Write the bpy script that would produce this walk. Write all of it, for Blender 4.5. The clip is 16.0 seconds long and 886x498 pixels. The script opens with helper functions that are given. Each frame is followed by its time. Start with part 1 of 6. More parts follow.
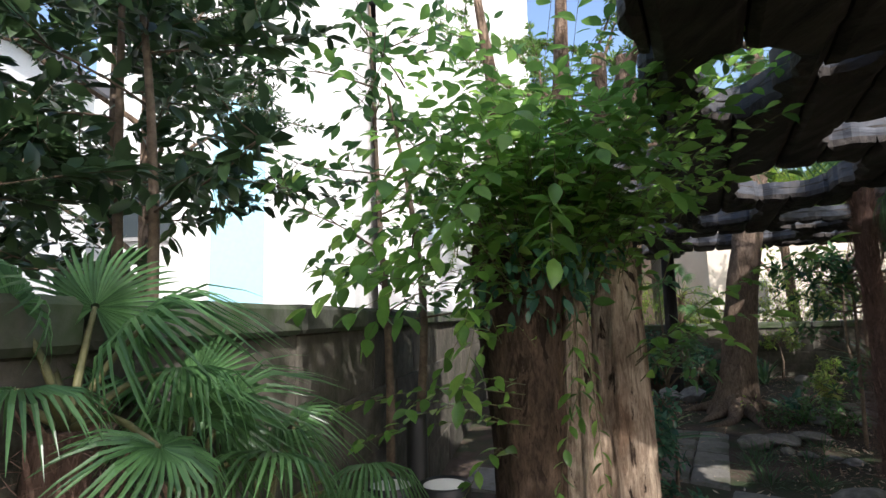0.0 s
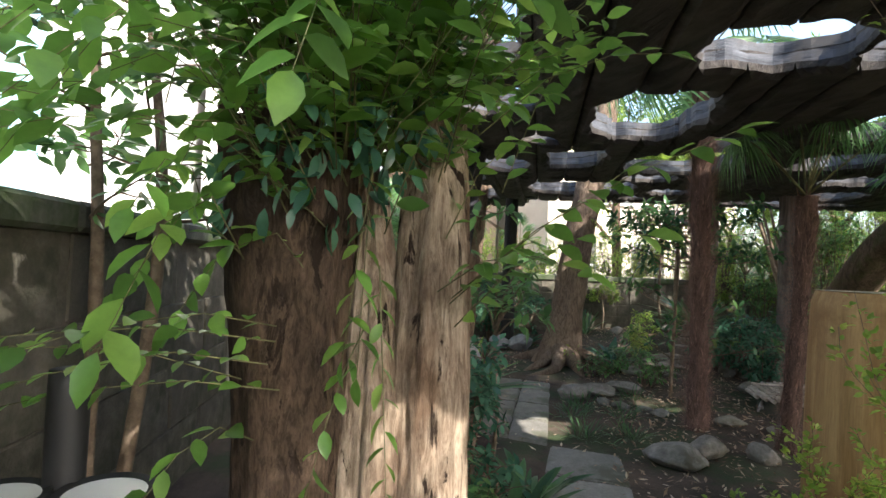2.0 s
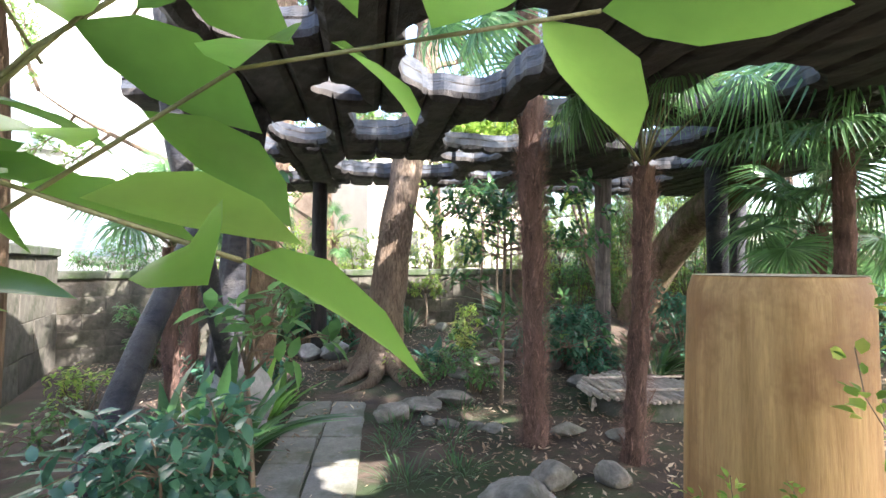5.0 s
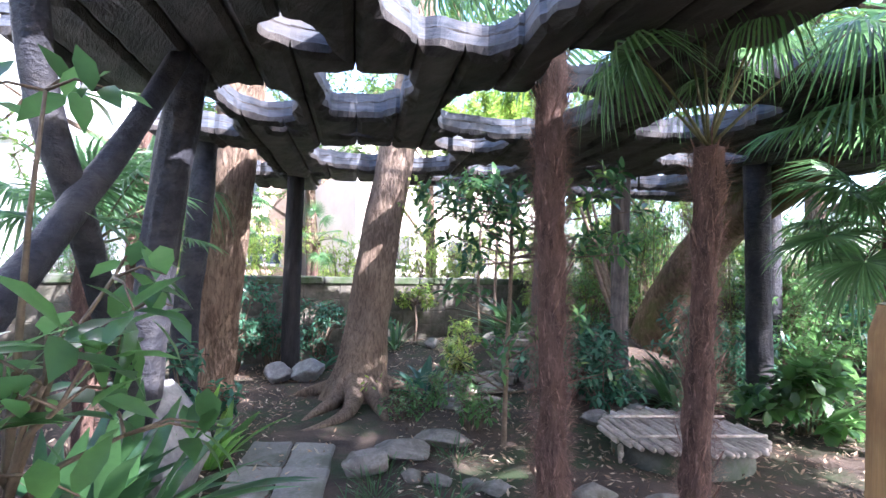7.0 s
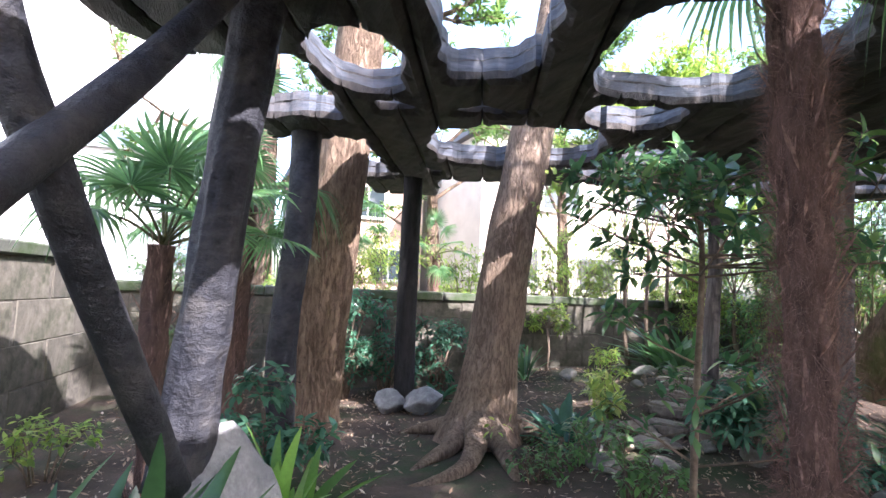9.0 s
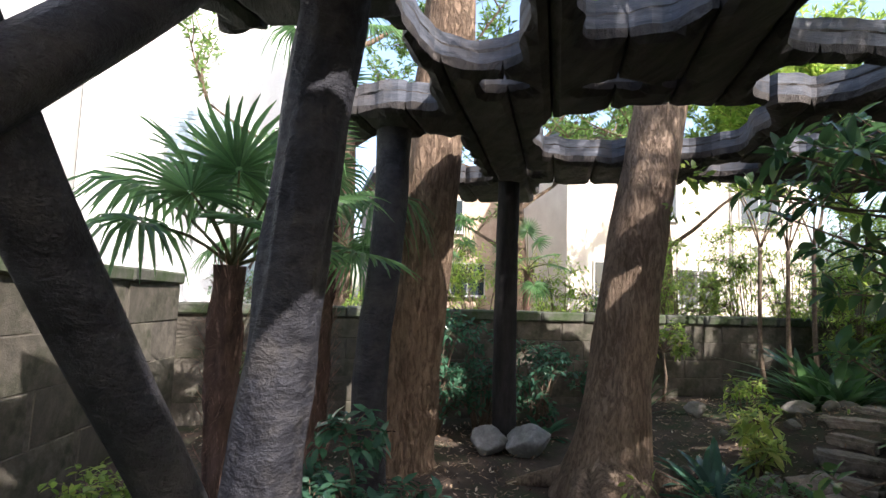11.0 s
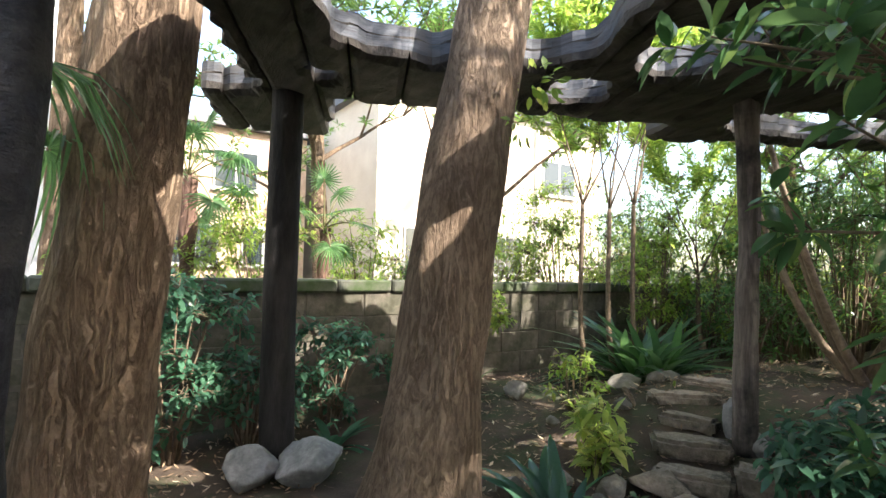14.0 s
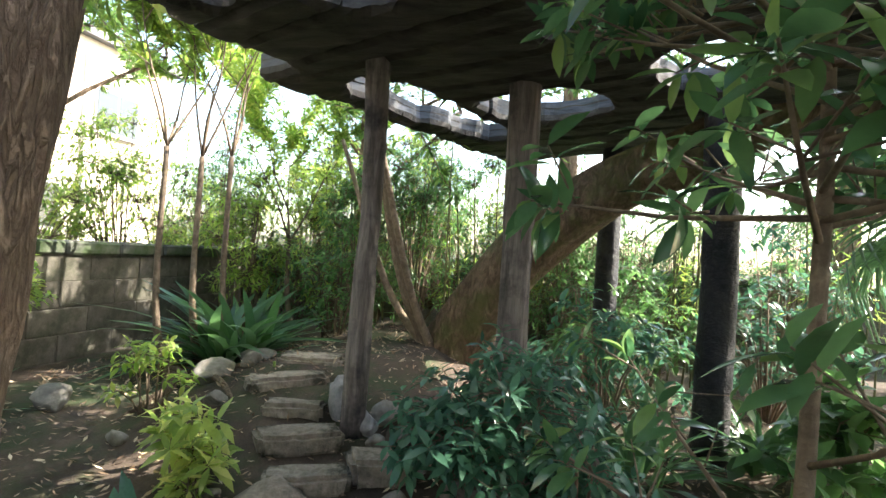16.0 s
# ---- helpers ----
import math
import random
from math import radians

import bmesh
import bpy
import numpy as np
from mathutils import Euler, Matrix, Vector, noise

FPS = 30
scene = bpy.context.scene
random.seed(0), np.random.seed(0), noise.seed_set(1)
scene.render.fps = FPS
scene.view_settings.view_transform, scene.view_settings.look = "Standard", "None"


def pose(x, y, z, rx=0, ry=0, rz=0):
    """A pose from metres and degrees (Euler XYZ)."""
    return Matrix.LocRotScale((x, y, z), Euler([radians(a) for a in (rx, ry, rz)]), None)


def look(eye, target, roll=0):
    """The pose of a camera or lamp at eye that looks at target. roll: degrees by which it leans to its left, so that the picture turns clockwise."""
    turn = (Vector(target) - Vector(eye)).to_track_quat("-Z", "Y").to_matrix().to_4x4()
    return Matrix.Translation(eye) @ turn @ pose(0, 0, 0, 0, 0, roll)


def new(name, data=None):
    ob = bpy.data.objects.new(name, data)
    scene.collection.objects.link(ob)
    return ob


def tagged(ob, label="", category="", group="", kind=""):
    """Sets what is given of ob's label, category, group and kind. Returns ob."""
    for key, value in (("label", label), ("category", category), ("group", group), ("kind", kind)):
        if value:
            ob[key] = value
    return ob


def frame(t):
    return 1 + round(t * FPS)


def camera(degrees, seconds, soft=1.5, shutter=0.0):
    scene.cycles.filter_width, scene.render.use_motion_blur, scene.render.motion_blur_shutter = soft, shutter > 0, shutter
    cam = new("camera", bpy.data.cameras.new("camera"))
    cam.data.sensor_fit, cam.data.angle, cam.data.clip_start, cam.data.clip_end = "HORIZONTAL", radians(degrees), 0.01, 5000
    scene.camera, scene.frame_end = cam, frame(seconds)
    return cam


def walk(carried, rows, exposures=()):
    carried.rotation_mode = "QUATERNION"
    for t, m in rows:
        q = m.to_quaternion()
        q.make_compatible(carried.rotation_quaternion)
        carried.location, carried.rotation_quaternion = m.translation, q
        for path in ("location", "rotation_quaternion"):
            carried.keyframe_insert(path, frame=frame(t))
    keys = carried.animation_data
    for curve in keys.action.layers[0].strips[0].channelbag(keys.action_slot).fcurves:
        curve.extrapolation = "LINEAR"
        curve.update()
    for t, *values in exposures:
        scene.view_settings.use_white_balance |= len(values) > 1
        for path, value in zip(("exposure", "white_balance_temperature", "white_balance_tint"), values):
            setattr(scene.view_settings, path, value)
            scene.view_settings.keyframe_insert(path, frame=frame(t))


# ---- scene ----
EXPO = [(0.0, 1.0, 6050, 15), (2.0, 2.05, 6300, 12), (3.5, 2.85, 6400, 8), (7.0, 3.1, 5450, 24), (9.5, 2.75, 5850, 22), (12.0, 1.4, 6400, 13), (13.0, 2.3, 6500, 10), (14.5, 2.6, 6600, 12), (16.0, 3.0, 6500, 9)]
# camera: seconds, x, y, z, yaw, pitch, roll
cam = camera(79.0, 16.0)
ROWS = [
    (0.0, 0.000, 0.000, 1.637, -0.01, 7.32, 1.36),
    (0.5, 0.172, 0.318, 1.583, -4.67, 5.74, -0.14),
    (1.0, 0.299, 0.572, 1.548, -9.20, 3.69, -2.14),
    (1.5, 0.364, 0.790, 1.535, -12.75, 2.48, -2.52),
    (2.0, 0.435, 0.996, 1.513, -15.75, 1.56, -2.45),
    (2.5, 0.590, 1.238, 1.488, -19.59, 0.97, -1.97),
    (3.0, 0.716, 1.431, 1.463, -24.24, 1.52, -0.47),
    (3.5, 0.780, 1.590, 1.457, -28.79, 2.37, 0.63),
    (4.0, 0.865, 1.748, 1.488, -31.33, 2.57, 0.98),
    (4.2, 0.923, 1.812, 1.478, -32.23, 2.09, 0.98),
    (6.3, 1.641, 2.718, 1.543, -35.19, 1.54, -0.99),
    (6.5, 1.698, 2.799, 1.542, -35.11, 1.75, -0.88),
    (7.0, 1.817, 3.042, 1.514, -34.86, 2.35, -1.17),
    (7.5, 1.962, 3.320, 1.501, -32.83, 3.07, -2.09),
    (8.0, 2.139, 3.541, 1.455, -29.48, 3.28, -2.23),
    (8.5, 2.286, 3.815, 1.460, -25.29, 3.65, -2.40),
    (9.0, 2.340, 4.131, 1.461, -21.79, 4.03, -2.39),
    (9.5, 2.370, 4.380, 1.481, -16.32, 4.63, -2.26),
    (9.7, 2.387, 4.457, 1.489, -13.77, 4.74, -2.03),
    (11.8, 2.309, 5.316, 1.522, -15.04, 5.38, -1.32),
    (12.0, 2.402, 5.403, 1.518, -16.13, 5.34, -1.68),
    (12.5, 2.634, 5.669, 1.495, -19.26, 4.53, -2.52),
    (13.0, 2.855, 5.920, 1.480, -22.60, 3.63, -2.40),
    (13.5, 3.025, 6.170, 1.457, -26.70, 3.22, -1.44),
    (14.0, 3.160, 6.420, 1.449, -33.85, 2.78, -1.17),
    (14.5, 3.360, 6.630, 1.425, -44.20, 1.71, -1.98),
    (15.0, 3.420, 6.983, 1.432, -59.16, 0.89, -1.90),
    (15.5, 3.530, 7.150, 1.446, -70.20, 0.57, -2.82),
    (16.0, 3.690, 7.200, 1.468, -78.50, 0.64, -3.64),
]
walk(cam, [(t, pose(x, y, z, 90 + pitch, roll, yaw)) for t, x, y, z, yaw, pitch, roll in ROWS], EXPO)

# ---- world, sun, exposure ----
SUN_DIR = Vector((0.30, -0.72, 0.62)).normalized()
world = bpy.data.worlds.new("world")
scene.world = world
world.use_nodes = True
wn = world.node_tree
sky = wn.nodes.new("ShaderNodeTexSky")
sky.sky_type, sky.sun_disc = "NISHITA", False
sky.sun_elevation = math.asin(SUN_DIR.z)
sky.sun_rotation = math.atan2(SUN_DIR.x, SUN_DIR.y)
sky.air_density, sky.dust_density = 1.2, 2.5
bg = wn.nodes["Background"]
bg.inputs["Strength"].default_value = 0.15
wn.links.new(sky.outputs[0], bg.inputs[0])
sun = new("sun", bpy.data.lights.new("sun", "SUN"))
sun.data.energy, sun.data.angle, sun.data.color = 3.7, radians(0.6), (1.0, 0.93, 0.82)
sun.matrix_world = look((0, 0, 20) , Vector((0, 0, 20)) - SUN_DIR)

rng = np.random.default_rng(7)
rnd = random.Random(11)


# ---- materials ----
def mat(name):
    m = bpy.data.materials.new(name)
    m.use_nodes = True
    nt = m.node_tree
    return m, nt, nt.nodes["Principled BSDF"], lambda kind: nt.nodes.new("ShaderNode" + kind)


def ramp(nt, fac, stops):
    r = nt.nodes.new("ShaderNodeValToRGB")
    e = r.color_ramp.elements
    while len(e) < len(stops):
        e.new(0.5)
    for el, (p, c) in zip(e, stops):
        el.position, el.color = p, (*c, 1)
    nt.links.new(fac, r.inputs[0])
    return r.outputs[0]


def noise_of(nt, scale, detail=5, rough=0.6, stretch=None, distortion=0.0):
    co = nt.nodes.new("ShaderNodeTexCoord")
    n = nt.nodes.new("ShaderNodeTexNoise")
    n.inputs["Scale"].default_value, n.inputs["Detail"].default_value = scale, detail
    n.inputs["Roughness"].default_value, n.inputs["Distortion"].default_value = rough, distortion
    src = co.outputs["Object"]
    if stretch:
        mp = nt.nodes.new("ShaderNodeMapping")
        mp.inputs["Scale"].default_value = stretch
        nt.links.new(src, mp.inputs[0])
        src = mp.outputs[0]
    nt.links.new(src, n.inputs["Vector"])
    return n.outputs["Fac"]


def mixc(nt, fac, a, b, blend="MIX"):
    m = nt.nodes.new("ShaderNodeMix")
    m.data_type, m.blend_type = "RGBA", blend
    for sock, v in ((m.inputs[0], fac), (m.inputs[6], a), (m.inputs[7], b)):
        if isinstance(v, (int, float)):
            sock.default_value = v
        elif isinstance(v, tuple):
            sock.default_value = (*v, 1)
        else:
            nt.links.new(v, sock)
    return m.outputs[2]


def bump(nt, b, height, strength=0.5, dist=0.02):
    n = nt.nodes.new("ShaderNodeBump")
    n.inputs["Strength"].default_value, n.inputs["Distance"].default_value = strength, dist
    nt.links.new(height, n.inputs["Height"])
    nt.links.new(n.outputs[0], b.inputs["Normal"])


def surface(name, dark, light, scale=6, rough=0.85, strength=0.6, dist=0.02, stretch=None, stain=None, stain_scale=1.2, fine=40, spec=0.3):
    """A rough natural surface: two tones by a coarse noise, grain by a fine one, optional stains."""
    m, nt, b, node = mat(name)
    coarse = noise_of(nt, scale, 6, 0.65, stretch, 0.4)
    grain = noise_of(nt, fine, 4, 0.7, stretch)
    col = ramp(nt, coarse, [(0.32, dark), (0.68, light)])
    col = mixc(nt, 0.35, col, ramp(nt, grain, [(0.3, (0.35, 0.35, 0.35)), (0.7, (1.25, 1.25, 1.25))]), "MULTIPLY")
    if stain:
        f = ramp(nt, noise_of(nt, stain_scale, 5, 0.7), [(0.48, (0, 0, 0)), (0.62, (1, 1, 1))])
        col = mixc(nt, f, col, stain)
    info = node("ObjectInfo")
    mr = node("MapRange")
    mr.inputs[3].default_value, mr.inputs[4].default_value = 0.8, 1.15
    nt.links.new(info.outputs["Random"], mr.inputs[0])
    hs = node("HueSaturation")
    nt.links.new(mr.outputs[0], hs.inputs["Value"])
    nt.links.new(col, hs.inputs["Color"])
    nt.links.new(hs.outputs[0], b.inputs["Base Color"])
    b.inputs["Roughness"].default_value = rough
    b.inputs["Specular IOR Level"].default_value = spec
    hgt = mixc(nt, 0.4, coarse, grain)
    bump(nt, b, hgt, strength, dist)
    return m


def bark(name, dark, light, scale=22, ridges=9.0, strength=0.9, dist=0.03, moss=None, zs=0.2):
    """Furrowed bark: cells drawn out along the trunk."""
    m, nt, b, node = mat(name)
    co = node("TexCoord")
    mp = node("Mapping")
    mp.inputs["Scale"].default_value = (1, 1, zs)
    nt.links.new(co.outputs["Object"], mp.inputs[0])
    nz = node("TexNoise")
    nz.inputs["Scale"].default_value = 4.0
    nt.links.new(mp.outputs[0], nz.inputs["Vector"])
    warp = node("VectorMath")
    warp.operation = "MULTIPLY_ADD"
    warp.inputs[1].default_value = (0.16, 0.16, 0.16)
    nt.links.new(nz.outputs["Color"], warp.inputs[0])
    nt.links.new(mp.outputs[0], warp.inputs[2])
    ridge = node("TexNoise")
    ridge.inputs["Scale"].default_value, ridge.inputs["Detail"].default_value = scale * 0.55, 7
    ridge.inputs["Roughness"].default_value, ridge.inputs["Distortion"].default_value = 0.62, 0.9
    nt.links.new(warp.outputs[0], ridge.inputs["Vector"])
    furrow = ramp(nt, ridge.outputs["Fac"], [(0.40, (0, 0, 0)), (0.56, (1, 1, 1))])
    tone = ramp(nt, noise_of(nt, 3.0, 6, 0.7, (1, 1, 0.5)), [(0.3, dark), (0.7, light)])
    col = mixc(nt, 0.75, tone, ramp(nt, furrow, [(0.0, (0.5, 0.48, 0.46)), (1.0, (1.08, 1.08, 1.08))]), "MULTIPLY")
    flake = ramp(nt, noise_of(nt, 38, 6, 0.75, (1, 1, 0.5), 0.8), [(0.35, (0.62, 0.60, 0.58)), (0.65, (1.2, 1.18, 1.15))])
    col = mixc(nt, 0.6, col, flake, "MULTIPLY")
    if moss:
        f = ramp(nt, noise_of(nt, 2.2, 6, 0.7), [(0.45, (0, 0, 0)), (0.62, (0.8, 0.8, 0.8))])
        col = mixc(nt, f, col, moss)
    nt.links.new(col, b.inputs["Base Color"])
    b.inputs["Roughness"].default_value = 0.92
    b.inputs["Specular IOR Level"].default_value = 0.2
    bump(nt, b, mixc(nt, 0.3, furrow, noise_of(nt, 60, 4)), strength, dist)
    return m


def old_wood(name, dark, light, run=0.14, fine=34):
    """Bare weathered wood: long fibres and dark cracks running up the trunk, rotten brown patches."""
    m, nt, b, node = mat(name)
    fibre = noise_of(nt, fine, 8, 0.78, (1, 1, run), 0.6)
    crack = ramp(nt, noise_of(nt, 11, 7, 0.7, (1, 1, run * 1.2), 1.2), [(0.385, (0, 0, 0)), (0.43, (1, 1, 1))])
    rot = ramp(nt, noise_of(nt, 2.6, 6, 0.7, (1, 1, 0.45)), [(0.40, dark), (0.60, light)])
    col = mixc(nt, 0.8, rot, ramp(nt, fibre, [(0.38, (0.26, 0.22, 0.19)), (0.60, (1.14, 1.12, 1.10))]), "MULTIPLY")
    col = mixc(nt, crack, (0.035, 0.022, 0.015), col)
    nt.links.new(col, b.inputs["Base Color"])
    b.inputs["Roughness"].default_value = 0.9
    b.inputs["Specular IOR Level"].default_value = 0.2
    bump(nt, b, mixc(nt, 0.4, fibre, crack), 1.0, 0.06)
    return m


def leaf_mat(name, dark, light, glow=0.45, rough=0.38, tip=None):
    """Leaf: glossy upper skin over a translucent blade, varied leaf by leaf."""
    m, nt, b, node = mat(name)
    geo = node("NewGeometry")
    info = node("ObjectInfo")
    add, frac = node("Math"), node("Math")
    frac.operation = "FRACT"
    nt.links.new(geo.outputs["Random Per Island"], add.inputs[0])
    nt.links.new(info.outputs["Random"], add.inputs[1])
    nt.links.new(add.outputs[0], frac.inputs[0])
    col = ramp(nt, frac.outputs[0], [(0.0, dark), (0.7, light), (1.0, tip or tuple(min(1, c * 1.25) for c in light))])
    col = mixc(nt, 0.3, col, ramp(nt, noise_of(nt, 30, 3), [(0.3, (0.6, 0.6, 0.6)), (0.7, (1.2, 1.2, 1.1))]), "MULTIPLY")
    nt.links.new(col, b.inputs["Base Color"])
    b.inputs["Roughness"].default_value = rough
    b.inputs["Specular IOR Level"].default_value = 0.45
    tr = node("BsdfTranslucent")
    hs = node("HueSaturation")
    hs.inputs["Value"].default_value, hs.inputs["Hue"].default_value = 2.6, 0.485
    nt.links.new(col, hs.inputs["Color"])
    nt.links.new(hs.outputs[0], tr.inputs["Color"])
    mx = node("MixShader")
    mx.inputs[0].default_value = glow
    nt.links.new(b.outputs[0], mx.inputs[1])
    nt.links.new(tr.outputs[0], mx.inputs[2])
    nt.links.new(mx.outputs[0], nt.nodes["Material Output"].inputs["Surface"])
    return m


def plain(name, col, rough=0.5, metal=0.0, noise_amt=0.2, scale=8):
    m, nt, b, node = mat(name)
    c = mixc(nt, noise_amt, col, ramp(nt, noise_of(nt, scale, 5), [(0.3, tuple(x * 0.55 for x in col)), (0.7, tuple(min(1, x * 1.15) for x in col))]))
    nt.links.new(c, b.inputs["Base Color"])
    b.inputs["Roughness"].default_value, b.inputs["Metallic"].default_value = rough, metal
    return m


M_SOIL = surface("soil", (0.034, 0.024, 0.018), (0.105, 0.077, 0.057), 2.2, 0.95, 0.8, 0.03, stain=(0.035, 0.05, 0.02), stain_scale=0.9, fine=55)
M_BLOCK = surface("weathered_block", (0.055, 0.050, 0.040), (0.16, 0.145, 0.115), 3.0, 0.92, 0.9, 0.014, stain=(0.045, 0.045, 0.03), stain_scale=1.6, fine=70)
M_CAP = surface("wall_cap_stone", (0.05, 0.055, 0.045), (0.13, 0.13, 0.105), 2.6, 0.93, 0.6, 0.012, stain=(0.035, 0.055, 0.02), stain_scale=1.3)
M_MORTAR = surface("dark_joint", (0.055, 0.050, 0.042), (0.14, 0.125, 0.10), 8, 0.95)
M_CHAR = surface("charred_timber", (0.008, 0.008, 0.009), (0.040, 0.037, 0.036), 5, 0.85, 1.0, 0.02, stretch=(1, 1, 0.25), fine=50, spec=0.15)
M_CHAR_UNDER = surface("charred_board_underside", (0.009, 0.008, 0.008), (0.075, 0.064, 0.056), 4, 0.7, 1.0, 0.03, stretch=(2.2, 0.4, 1), fine=38, spec=0.3)
M_GREY = surface("silvered_timber", (0.036, 0.040, 0.050), (0.125, 0.135, 0.158), 5, 0.75, 0.9, 0.012, stretch=(0.5, 0.5, 4), fine=34, stain=(0.09, 0.085, 0.085), stain_scale=2.2)
M_POST = surface("scorched_post", (0.006, 0.006, 0.009), (0.038, 0.039, 0.048), 9, 0.6, 1.0, 0.035, stretch=(1.0, 1.0, 1.5), fine=30, spec=0.28, stain=(0.045, 0.042, 0.042), stain_scale=3.5)
M_POST_GREY = surface("weathered_grey_post", (0.075, 0.062, 0.056), (0.30, 0.255, 0.23), 7, 0.8, 1.0, 0.02, stretch=(2.5, 2.5, 0.25), fine=34, stain=(0.03, 0.027, 0.03), stain_scale=1.6)
M_BARK = bark("furrowed_brown_bark", (0.15, 0.108, 0.078), (0.31, 0.235, 0.175), 66, zs=0.22)
M_BARK2 = bark("ridged_tan_bark", (0.14, 0.096, 0.066), (0.35, 0.255, 0.18), 46, zs=0.24, strength=1.0, dist=0.05)
M_BARK_DARK = bark("dark_mossy_bark", (0.10, 0.068, 0.045), (0.24, 0.165, 0.11), 30, moss=(0.095, 0.105, 0.035), zs=0.4)
M_TWIG = surface("grey_brown_twig", (0.09, 0.065, 0.045), (0.22, 0.165, 0.115), 14, 0.85)
M_STEM = surface("green_stem", (0.07, 0.075, 0.03), (0.17, 0.16, 0.07), 14, 0.6)
M_STUMP = old_wood("weathered_stump_wood", (0.20, 0.135, 0.09), (0.58, 0.475, 0.36))
M_STUMP_BARK = old_wood("flaky_brown_bark", (0.048, 0.033, 0.024), (0.165, 0.115, 0.080), 0.3, 50)
M_FIBRE = surface("palm_fibre", (0.055, 0.032, 0.025), (0.19, 0.115, 0.088), 16, 0.95, 1.0, 0.03, stretch=(1, 1, 0.3), fine=80)
M_FIBRE_HAIR = surface("palm_fibre_hair", (0.085, 0.048, 0.037), (0.36, 0.225, 0.175), 30, 0.95)
M_LOG = surface("debarked_log", (0.30, 0.165, 0.065), (0.52, 0.33, 0.15), 4, 0.6, 0.5, 0.01, stretch=(3, 3, 0.25), fine=30, stain=(0.24, 0.13, 0.055), stain_scale=1.8)
M_LOG_END = surface("sawn_log_end", (0.52, 0.42, 0.27), (0.72, 0.62, 0.45), 6, 0.7, 0.3, 0.006)
M_STONE = surface("garden_stone", (0.11, 0.10, 0.085), (0.29, 0.27, 0.24), 5, 0.9, 0.8, 0.02, stain=(0.09, 0.085, 0.06), stain_scale=2.4, fine=45)
M_STONE_PALE = surface("pale_boulder", (0.14, 0.14, 0.14), (0.36, 0.355, 0.345), 4, 0.88, 0.8, 0.02, stain=(0.15, 0.15, 0.15), stain_scale=2.0, fine=40)
M_SLAB = surface("paving_slab", (0.17, 0.16, 0.14), (0.31, 0.295, 0.26), 3, 0.9, 0.5, 0.008, stain=(0.12, 0.12, 0.085), stain_scale=1.7, fine=60)
M_STEP = surface("step_stone", (0.16, 0.13, 0.10), (0.42, 0.355, 0.285), 6, 0.9, 1.0, 0.03, stain=(0.055, 0.05, 0.034), stain_scale=3.0, fine=50)
M_BAMBOO = surface("grey_bamboo", (0.24, 0.20, 0.17), (0.52, 0.45, 0.39), 6, 0.65, 0.4, 0.006, stretch=(3, 0.3, 3), fine=30)
M_IRON = plain("black_iron", (0.015, 0.015, 0.016), 0.55, 0.3)
M_DISH = plain("galvanised_dish", (0.55, 0.56, 0.56), 0.4, 0.25)
M_LITTER = leaf_mat("dry_leaf", (0.07, 0.042, 0.026), (0.34, 0.235, 0.15), 0.1, 0.7, (0.55, 0.46, 0.34))
M_LEAF = leaf_mat("glossy_leaf", (0.036, 0.085, 0.030), (0.075, 0.165, 0.050), 0.42, 0.3)
# shaded copy of the leaf: the dark of backlit foliage is in its colour
M_LEAF_SHADE = leaf_mat("shaded_evergreen_leaf", (0.018, 0.040, 0.018), (0.045, 0.085, 0.032), 0.25, 0.32)
M_LEAF_BIG = leaf_mat("broad_leaf", (0.050, 0.115, 0.026), (0.100, 0.215, 0.042), 0.52, 0.3, (0.16, 0.27, 0.06))
M_LEAF_BLUE = leaf_mat("dark_bluish_leaf", (0.028, 0.075, 0.050), (0.055, 0.130, 0.080), 0.3, 0.26)
M_LEAF_GLOSS = leaf_mat("leathery_leaf", (0.030, 0.078, 0.038), (0.065, 0.145, 0.058), 0.3, 0.22, (0.12, 0.20, 0.06))
M_LEAF_FRESH = leaf_mat("fresh_leaf", (0.09, 0.16, 0.03), (0.17, 0.27, 0.05), 0.55, 0.4, (0.28, 0.32, 0.08))
M_LEAF_VARI = leaf_mat("variegated_leaf", (0.14, 0.22, 0.05), (0.27, 0.34, 0.08), 0.4, 0.35, (0.50, 0.50, 0.18))
M_LEAF_CANOPY = leaf_mat("canopy_leaf", (0.040, 0.080, 0.022), (0.090, 0.160, 0.040), 0.5, 0.45)
M_PALM = leaf_mat("palm_blade", (0.040, 0.090, 0.034), (0.080, 0.165, 0.062), 0.42, 0.3)
M_GRASSY = leaf_mat("strap_leaf", (0.022, 0.062, 0.026), (0.050, 0.115, 0.040), 0.35, 0.3)
M_WHITE = surface("white_render", (0.74, 0.74, 0.73), (0.84, 0.84, 0.82), 1.2, 0.9, 0.2, 0.004, stain=(0.70, 0.70, 0.68), stain_scale=0.5)
M_CREAM = surface("cream_render", (0.62, 0.55, 0.45), (0.74, 0.68, 0.57), 1.2, 0.9, 0.2, 0.004)
M_BRICKWALL = surface("tan_tile_wall", (0.42, 0.30, 0.22), (0.58, 0.44, 0.33), 5, 0.8, 0.3, 0.004)
M_SHUTTER = plain("grey_blue_shutter", (0.32, 0.40, 0.44), 0.5, 0.2, 0.15)
M_ROOF = plain("dark_roof", (0.10, 0.10, 0.11), 0.7)
M_FRAME = plain("aluminium_frame", (0.45, 0.45, 0.44), 0.4, 0.7, 0.1)
M_BLUESHEET = plain("pale_blue_panel", (0.30, 0.55, 0.66), 0.5, 0.0, 0.15)
M_GLASS, nt_, b_, _n = mat("dark_window_glass")
